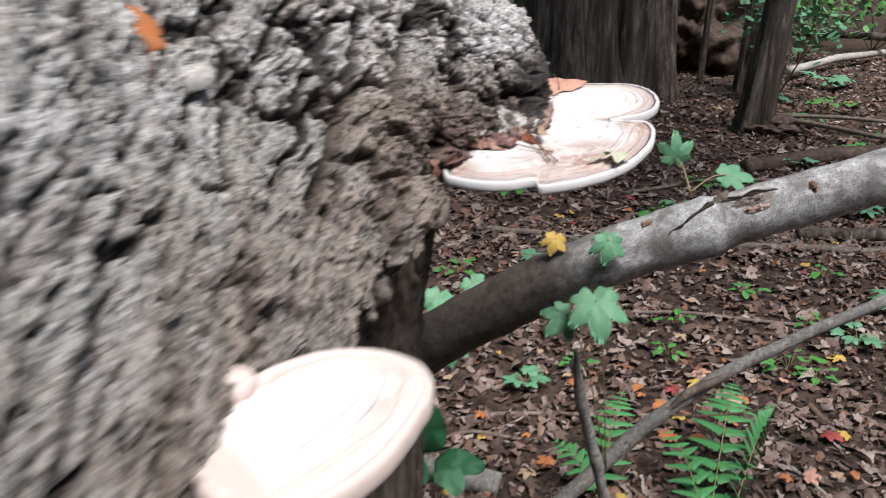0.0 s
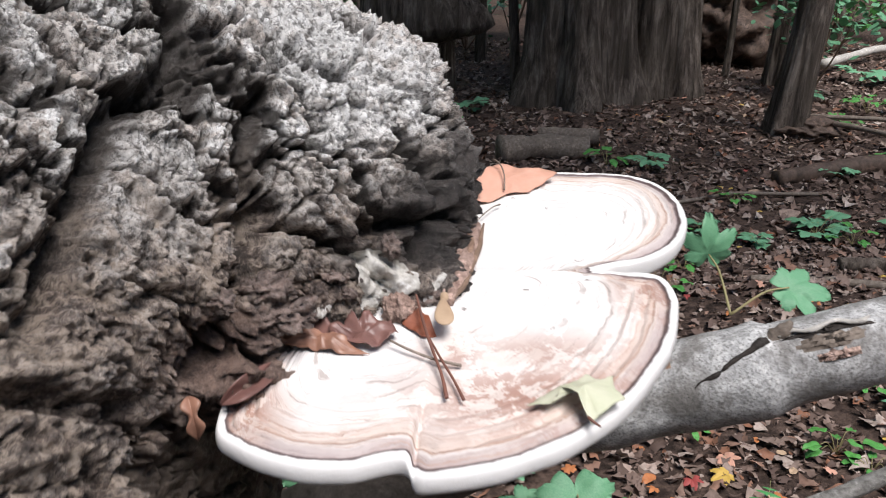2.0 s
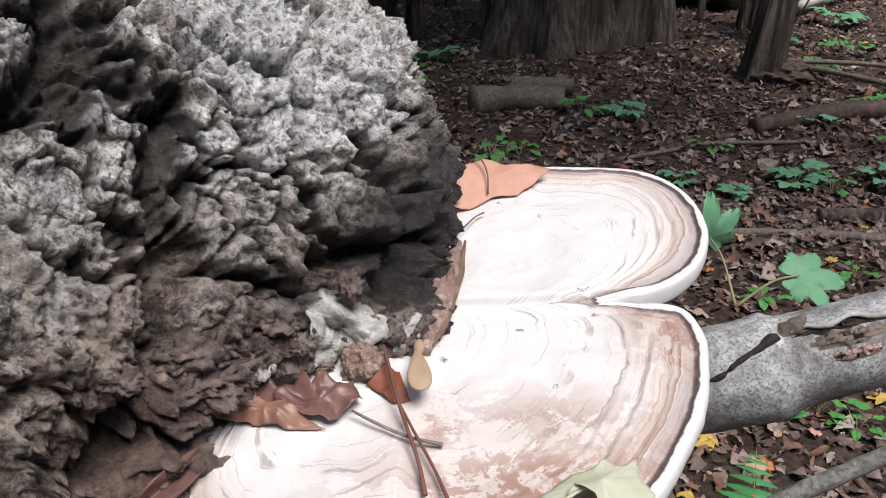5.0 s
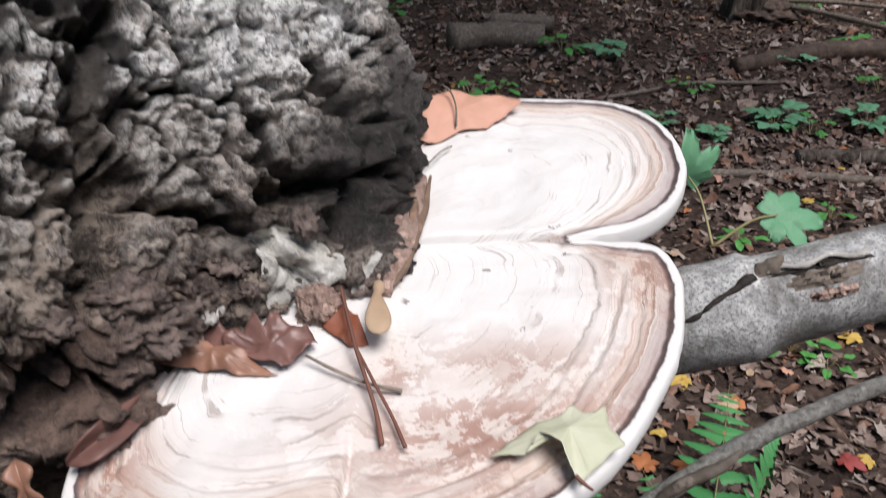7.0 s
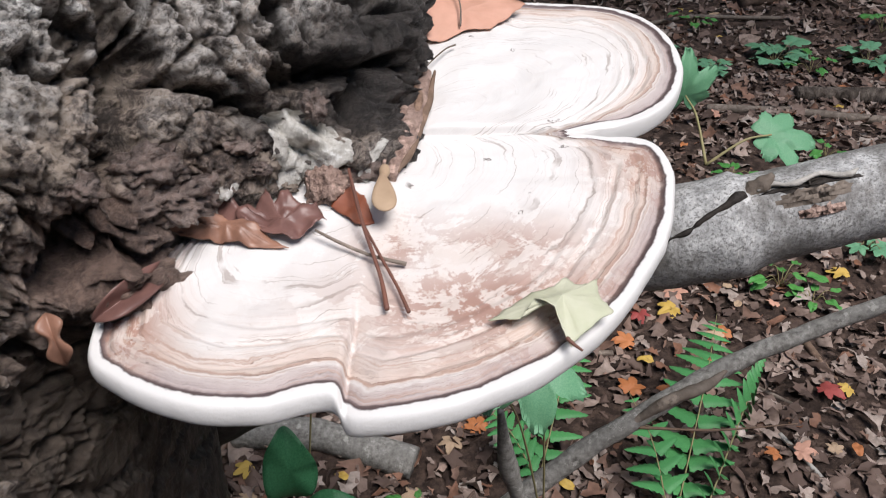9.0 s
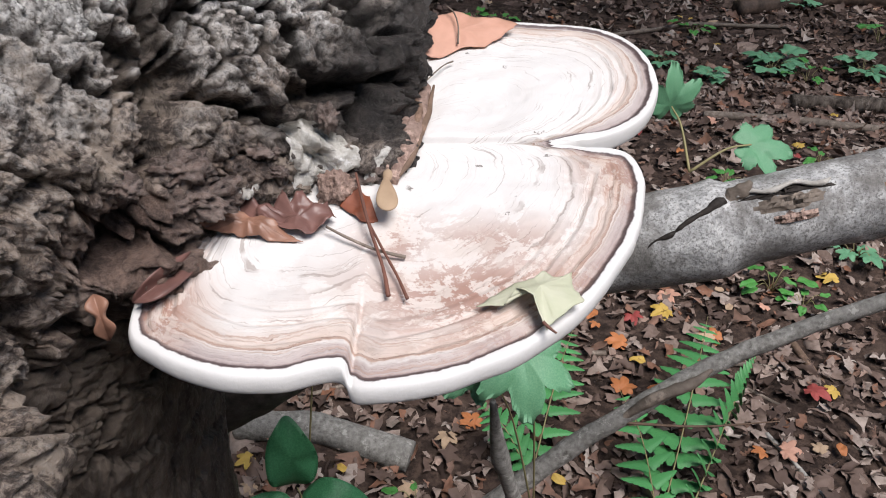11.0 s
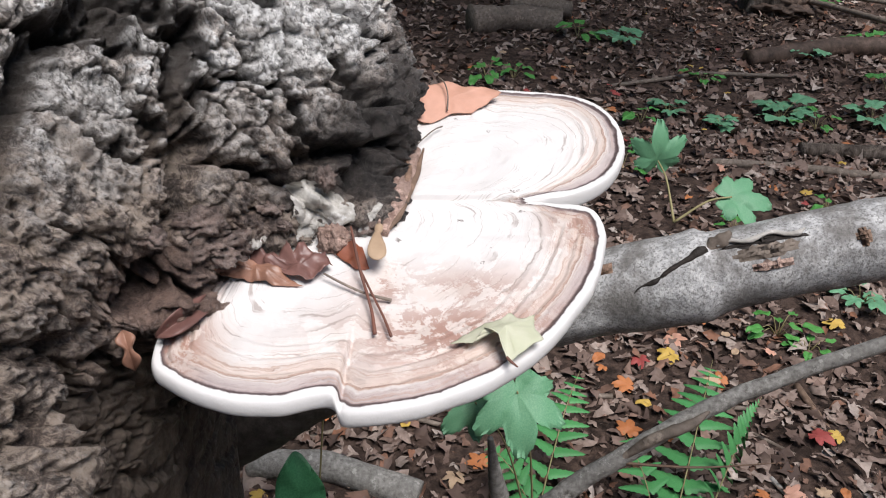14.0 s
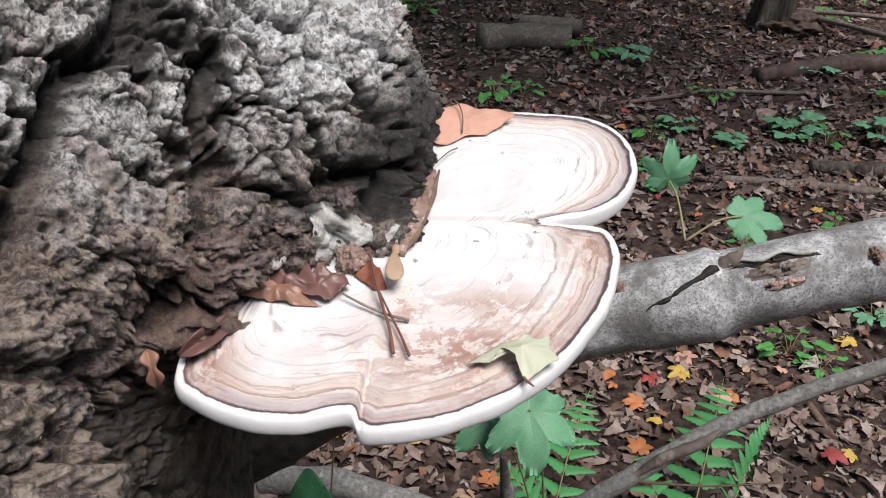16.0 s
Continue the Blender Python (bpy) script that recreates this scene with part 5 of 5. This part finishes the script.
lying("fallen_stick", (2.6, 7.2), (3.5, 5.8), 0.022, 0.018, DEADWOOD, "long pale dead branch on the floor", 15, 0.05, 0.08)
lying("fallen_stick", (2.7, 6.9), (3.9, 6.5), 0.02, 0.015, DEADWOOD, "grey dead branch among the litter", 16, 0.05, 0.1)
lying("fallen_stick", (4.0, 9.55), (6.0, 11.4), 0.05, 0.04, PALEWOOD, "long bleached fallen branch", 17, 0.1, 0.1)
lying("fallen_stick", (4.6, 11.8), (6.2, 11.0), 0.05, 0.05, FAR_BARK, "dark dead branch leaning on the floor", 18, 0.1, 0.3)
lying("fallen_stick", (-0.2, 2.35), (0.75, 2.45), 0.009, 0.007, DEADWOOD, "thin dead stick behind a log", 19, 0.04)
lying("fallen_stick", (-0.05, 2.25), (0.38, 2.3), 0.006, 0.007, DEADWOOD, "short curved dead stick on litter", 20, 0.06)
lying("fallen_stick", (0.6, 3.2), (1.5, 3.05), 0.008, 0.008, DEADWOOD, "thin dark stick on leaf litter", 21, 0.04)
lying("fallen_stick", (-0.1, 3.0), (0.45, 3.35), 0.012, 0.01, DEADWOOD, "short dark stick on leaf litter", 22, 0.03)
lying("fallen_stick", (0.3, 4.2), (0.9, 4.0), 0.02, 0.015, DEADWOOD, "rotting dark stick on leaf litter", 23, 0.03)

# ---- far trees ----
def build_far_tree(name, x, y, r, label, lean=(0, 0), h=6.0, flare=0.5, seed=1, burl=None, ridges=9, n=110):
    z = np.linspace(-0.1, h, n)
    ang = np.linspace(0, 2 * np.pi, n, endpoint=False)
    aa, zz = np.meshgrid(ang, z, indexing="ij")
    aa, zz = aa.ravel(), zz.ravel()
    rr = r * (1 + flare * np.exp(-np.clip(zz, 0, 9) / 0.35) * (0.6 + 0.5 * np.cos(aa * 5 + seed))) * (1 - 0.03 * zz)
    q = np.stack([np.cos(aa) * 2.2, np.sin(aa) * 2.2, zz * 0.35], 1)
    rr = rr * (1 + 0.16 * fbm(q + seed, 3, seed)) + 0.09 * r * fbm(np.stack([np.cos(aa) * ridges, np.sin(aa) * ridges, zz * 0.9], 1), 4, seed + 1, 0.6)
    if burl:
        ba, bz, size, wide = burl
        da = np.abs((np.degrees(aa) - ba + 180) % 360 - 180)
        rr = rr + size * np.exp(-((da / 40) ** 2)) * np.where(zz > bz, np.exp(-(((zz - bz) / wide) ** 2)), np.exp(-(((zz - bz) / (0.3 * wide)) ** 2))) * (1 + 0.3 * fbm(q * 4, 3, 9))
    p = np.stack([x + lean[0] * zz + rr * np.cos(aa), y + lean[1] * zz + rr * np.sin(aa), zz], 1)
    return tagged(mesh_ob(name, grid_mesh(name, p, len(ang), len(z), True), FAR_BARK), label, "tree", "trees in the background")


build_far_tree("tree_trunk", 1.22, 8.15, 0.46, "broad grey-brown tree trunk with flaring base", (0, 0), 8, 0.4, 1)
build_far_tree("tree_trunk", 2.02, 8.55, 0.40, "broad dark tree trunk joined to its neighbour", (0, 0), 8, 0.35, 4)
build_far_tree("tree_trunk", 2.60, 6.75, 0.115, "slim dark leaning tree trunk", (0.09, 0), 8, 0.5, 6)
build_far_tree("tree_trunk", 3.3, 9.0, 0.09, "slim pale tree trunk behind a darker one", (0.04, 0), 8, 0.3, 7)
build_far_tree("tree_trunk", -0.42, 8.1, 0.28, "dark old tree trunk with a swollen burl", (0.06, 0), 8, 0.4, 8, (-15, 0.62, 0.55, 0.4))
build_far_tree("tree_trunk", 0.06, 8.5, 0.075, "thin dark tree trunk", (0.0, 0), 8, 0.3, 9)
build_far_tree("tree_trunk", 0.42, 10.5, 0.06, "thin dark sapling trunk", (0.0, 0), 8, 0.2, 10)
build_far_tree("tree_trunk", 0.72, 8.6, 0.045, "thin dark curved sapling trunk", (-0.06, 0), 8, 0.2, 11)
build_far_tree("tree_trunk", 2.95, 9.4, 0.035, "thin grey sapling trunk", (0.03, 0), 8, 0.2, 12)
rnd = random.Random(7)
for k in range(26):
    a = radians(rnd.uniform(20, 160)) if k < 14 else radians(rnd.uniform(165, 375))
    d = rnd.uniform(12, 21)
    build_far_tree("tree_trunk", d * math.cos(a), 1 + d * math.sin(a), rnd.uniform(0.1, 0.3), "distant dark forest tree trunk", (rnd.uniform(-0.05, 0.05), 0), 12, 0.3, 20 + k, None, 6, 52)

rough_lump("root_mass", (3.35, 10.6, 0.45), 0.62, ROOTS, "dark upturned root mass with soil", "roots", 12, (1.05, 0.8, 0.9), 0.7, 2.6)
rough_lump("mossy_stump", (2.75, 6.75, 0.02), 0.2, ROOTS, "low dark soil lump at a tree foot", "soil", 13, (1.2, 1.0, 0.5), 0.6)


# ---- shrubs and unseen shade canopy ----
def leaf_cloud(name, centres, count, spread, size, material, seed, tilt=0.6):
    """Many small leaf blades round some centres, as one mesh."""
    rg = np.random.RandomState(seed)
    cs = np.asarray(centres, float)[rg.randint(0, len(centres), count)]
    at = cs + rg.randn(count, 3) * np.asarray(spread)
    a, t, s = rg.rand(count) * 6.283, rg.randn(count) * tilt, size * (0.6 + 0.8 * rg.rand(count))
    ahead = np.stack([np.cos(a) * np.cos(t), np.sin(a) * np.cos(t), np.sin(t)], 1)
    side = np.stack([-np.sin(a), np.cos(a), 0.3 * rg.randn(count)], 1)
    w = np.array([0, 0.32, 0.36, 0.0, -0.36, -0.32])
    l = np.array([0, 0.3, 0.65, 1.0, 0.65, 0.3])
    co = at[:, None] + s[:, None, None] * (l[None, :, None] * ahead[:, None] + w[None, :, None] * side[:, None])
    faces = (np.arange(count)[:, None] * 6 + np.arange(6)[None])
    me = bpy.data.meshes.new(name)
    me.from_pydata(co.reshape(-1, 3).tolist(), [], faces.tolist())
    me.materials.append(material)
    return me


def shrub(x, y, h, spread, label, seed, material):
    rr = random.Random(seed)
    holder = holder_at("shrub", on_ground(x, y))
    tips = []
    for k in range(6):
        tip = Vector((rr.uniform(-spread, spread), rr.uniform(-spread, spread), h * rr.uniform(0.5, 1.0)))
        tube_ob("stem", [(0, 0, -0.02), tip * 0.5 + Vector((0.05, 0, 0.05)), tip], [0.012, 0.008, 0.004], BROWNWOOD, 14, 7, 0.1, seed, holder)
        tips += [tip, tip * 0.7, tip * 0.85 + Vector((rr.uniform(-0.2, 0.2), 0, 0.1))]
    ob = new("foliage", leaf_cloud("foliage", tips, 420, (0.2, 0.2, 0.14), 0.085, material, seed))
    ob.parent = holder
    return tagged(holder, label, "shrub", "green shrubs in the background")


for k, (x, y, h, sp) in enumerate([(0.25, 11.5, 1.3, 0.6), (-0.9, 11.0, 1.2, 0.6), (0.9, 12.5, 1.6, 0.5), (4.9, 11.5, 1.2, 0.8), (3.4, 8.4, 1.4, 0.25), (6.4, 12.5, 1.6, 0.9), (4.3, 13.5, 1.4, 0.8), (-2.2, 12.0, 1.8, 0.9)]):
    shrub(x, y, h, sp, "leafy green understorey shrub between trunks", 200 + k, BRIGHT if k % 2 else GREEN)

# leaves out of view overhead, added only to darken the floor farther back
rg0 = np.random.RandomState(5)
shade_boughs = np.stack([np.r_[rg0.uniform(-6, 3.2, 70), rg0.uniform(1.8, 4.6, 8)], np.r_[rg0.uniform(4.0, 11, 70), rg0.uniform(2.0, 3.6, 8)], rg0.uniform(5.0, 8.0, 78)], 1)
tagged(new("tree_canopy", leaf_cloud("tree_canopy", shade_boughs, 2450, (0.7, 0.7, 0.3), 0.42, DARKGREEN, 9, 0.35)), "unseen leafy canopy added to shade the forest floor", "canopy", kind="stuff")


# ---- herbs and green seedlings on the floor ----
def herb(x, y, size, count, label, seed, material=None, kind="oval"):
    rr = random.Random(seed)
    foot = on_ground(x, y)
    holder = holder_at("herb", foot)
    me = [leaf_mesh("leaf", 1.0, 0.3, 0.15, seed + k, kind) for k in range(2)]
    for k in range(count):
        a = 2 * math.pi * k / count + rr.uniform(-0.4, 0.4)
        d = size * rr.uniform(0.25, 0.9)
        place = Vector(foot) + Vector((d * math.cos(a), d * math.sin(a), size * rr.uniform(0.35, 0.8)))
        m2 = me[k % 2]
        leaf = leaf_at(m2, material or BRIGHT, place, (math.cos(a), math.sin(a), rr.uniform(-0.3, 0.2)), (0, 0, 1), holder)
        leaf.matrix_basis = leaf.matrix_basis @ Matrix.Scale(size * rr.uniform(0.55, 0.85), 4)
        stalk("stem", [foot, Vector(foot).lerp(place, 0.6) + Vector((0, 0, 0.02)), place], [0.0016, 0.0013, 0.001], STALK, holder, "", 8, 5)
    return tagged(holder, label, "herb", "green herbs on the floor")


HERBS = [(1.99, 4.62, 0.13, 9), (2.12, 4.5, 0.1, 7), (1.25, 4.47, 0.10, 6), (1.42, 4.62, 0.09, 6), (0.53, 5.02, 0.13, 8), (0.68, 5.1, 0.1, 6), (2.43, 4.58, 0.11, 7), (1.30, 2.74, 0.08, 8), (1.36, 2.66, 0.06, 6), (1.62, 2.9, 0.08, 5), (1.5, 3.05, 0.06, 6), (1.15, 5.9, 0.14, 7), (1.4, 5.8, 0.12, 6), (1.72, 5.1, 0.1, 6), (2.7, 5.0, 0.12, 7), (2.5, 5.6, 0.11, 7), (1.05, 3.9, 0.09, 6), (1.2, 4.1, 0.08, 6), (1.62, 4.4, 0.09, 6), (0.9, 2.85, 0.06, 5), (1.0, 3.1, 0.06, 5), (0.35, 2.6, 0.07, 5), (0.55, 2.75, 0.06, 5), (1.75, 3.5, 0.07, 6), (1.9, 3.2, 0.08, 6), (2.3, 3.6, 0.1, 7), (0.15, 3.6, 0.08, 6), (0.5, 3.7, 0.08, 6), (0.05, 6.9, 0.16, 8), (-0.1, 7.3, 0.16, 8), (0.3, 7.6, 0.15, 7), (3.1, 7.0, 0.16, 8), (3.6, 7.6, 0.18, 9), (3.3, 8.2, 0.16, 8), (3.0, 5.9, 0.14, 8), (3.5, 6.3, 0.15, 8), (4.2, 9.0, 0.2, 9), (1.35, 3.35, 0.07, 6), (0.25, 1.95, 0.05, 4), (0.75, 3.4, 0.06, 5)]
for k, (x, y, size, count) in enumerate(HERBS):
    herb(x, y, size, count, "small bright green herb on leaf litter" if k % 3 else "small green lobed seedling on leaf litter", 60 + k, None if k % 3 else GREEN, "oval" if k % 3 else "maple")


# ---- fallen coloured leaves ----
rnd = random.Random(11)
BLADES = {}
COLOURS = ((YELLOW, "yellow fallen maple leaf on the litter"), (ORANGE, "orange fallen maple leaf on the litter"), (TAN, "tan fallen leaf on the litter"), (RED, "red fallen maple leaf on the litter"), (SALMON, "pale orange fallen leaf on the litter"))


def floor_leaf(x, y, size, which, kind="maple"):
    key = (which, rnd.randrange(2), kind)
    if key not in BLADES:
        BLADES[key] = leaf_mesh("fallen_leaf", 1.0, 0.35, 0.2, len(BLADES), kind)
        BLADES[key].materials.append(COLOURS[which][0])
    a = rnd.uniform(0, 6.28)
    ob = leaf_at(BLADES[key], None, on_ground(x, y, 0.022), (math.cos(a), math.sin(a), rnd.uniform(-0.15, 0.15)), (rnd.uniform(-0.3, 0.3), rnd.uniform(-0.4, 0.1), 1), None, "fallen_leaf")
    ob.matrix_basis = ob.matrix_basis @ Matrix.Scale(size, 4)
    tagged(ob, COLOURS[which][1], "leaf", "coloured fallen leaves")


for x, y, s, w in [(1.235, 2.29, 0.05, 3), (0.76, 2.30, 0.05, 1), (1.5, 2.78, 0.05, 0), (-0.12, 2.06, 0.035, 0), (-0.1, 1.98, 0.03, 2), (0.0, 2.32, 0.035, 1), (0.24, 1.99, 0.035, 2), (0.27, 1.92, 0.04, 1), (0.32, 2.14, 0.04, 2), (0.95, 2.62, 0.05, 0), (1.1, 2.1, 0.04, 4), (1.05, 2.5, 0.05, 2), (0.97, 2.7, 0.05, 4), (0.85, 2.6, 0.04, 3)]:
    floor_leaf(x, y, s, w)
for k in range(150):
    y = 1.8 + 6.5 * rnd.random() ** 1.5
    floor_leaf(rnd.uniform(-0.35, 0.6) + (y - 0.6) * rnd.uniform(0.0, 0.62), y, rnd.uniform(0.025, 0.05), rnd.choice((0, 0, 1, 1, 2, 2, 2, 3, 4)), rnd.choice(("maple", "oval")))


# ---- leaf litter ----
def build_litter(count, seed, y0, y1, small, large, around=0.0):
    rg = np.random.RandomState(seed)
    nu, nv = 4, 6
    y = y0 + (y1 - y0) * rg.rand(count) ** 1.1
    x = -0.9 + rg.rand(count) * (1.7 + 0.85 * (y - 0.5)) if not around else around * (2 * rg.rand(count) - 1)
    s = small + (large - small) * rg.rand(count) ** 1.6
    yaw, tip, roll = rg.rand(count) * 6.283, rg.randn(count) * 0.32, rg.randn(count) * 0.38
    curl, fold, wide = rg.randn(count) * 0.6, rg.randn(count) * 0.5, 0.35 + 0.5 * rg.rand(count)
    u, v = np.meshgrid(np.linspace(-1, 1, nu), np.linspace(0, 1, nv), indexing="ij")
    u, v = u.ravel(), v.ravel()
    lobe = np.array([0.15, 0.75, 0.55, 0.95, 0.45, 0.05])[np.tile(np.arange(nv), nu)]
    jag = 1 + 0.35 * rg.randn(count, nu * nv)
    px = u[None] * lobe[None] * 0.5 * wide[:, None] * jag
    py = (v - 0.5)[None] * np.ones((count, 1)) + 0.05 * rg.randn(count, nu * nv)
    pz = curl[:, None] * (py**2 - 0.1) + fold[:, None] * np.abs(px) + 0.04 * rg.randn(count, nu * nv)
    py2, pz2 = py * np.cos(tip)[:, None] - pz * np.sin(tip)[:, None], py * np.sin(tip)[:, None] + pz * np.cos(tip)[:, None]
    px3, pz3 = px * np.cos(roll)[:, None] - pz2 * np.sin(roll)[:, None], px * np.sin(roll)[:, None] + pz2 * np.cos(roll)[:, None]
    wx = x[:, None] + s[:, None] * (px3 * np.cos(yaw)[:, None] - py2 * np.sin(yaw)[:, None])
    wy = y[:, None] + s[:, None] * (px3 * np.sin(yaw)[:, None] + py2 * np.cos(yaw)[:, None])
    wz = ground_z(x, y)[:, None] + 0.004 + 0.016 * rg.rand(count)[:, None] + s[:, None] * pz3
    co = np.stack([wx, wy, wz], -1).reshape(-1, 3)
    cell = np.array([[a * nv + b, (a + 1) * nv + b, (a + 1) * nv + b + 1, a * nv + b + 1] for a in range(nu - 1) for b in range(nv - 1)])
    faces = (cell[None] + (np.arange(count) * nu * nv)[:, None, None]).reshape(-1, 4)
    me = bpy.data.meshes.new("leaf_litter")
    me.vertices.add(len(co))
    me.vertices.foreach_set("co", co.astype(np.float32).ravel())
    me.loops.add(faces.size)
    me.loops.foreach_set("vertex_index", faces.ravel().astype(np.int32))
    me.polygons.add(len(faces))
    me.polygons.foreach_set("loop_start", np.arange(0, faces.size, 4, dtype=np.int32))
    me.polygons.foreach_set("use_smooth", np.ones(len(faces), bool))
    me.update(calc_edges=True)
    ob = mesh_ob("leaf_litter", me, LITTER)
    return tagged(ob, "brown dead leaf litter covering the forest floor", "leaf litter", kind="stuff")


build_litter(11000, 3, 1.5, 4.5, 0.02, 0.07)
build_litter(18000, 4, 3.8, 12.5, 0.035, 0.09)
build_litter(5000, 5, -5.0, 9.0, 0.04, 0.11, 6.5)
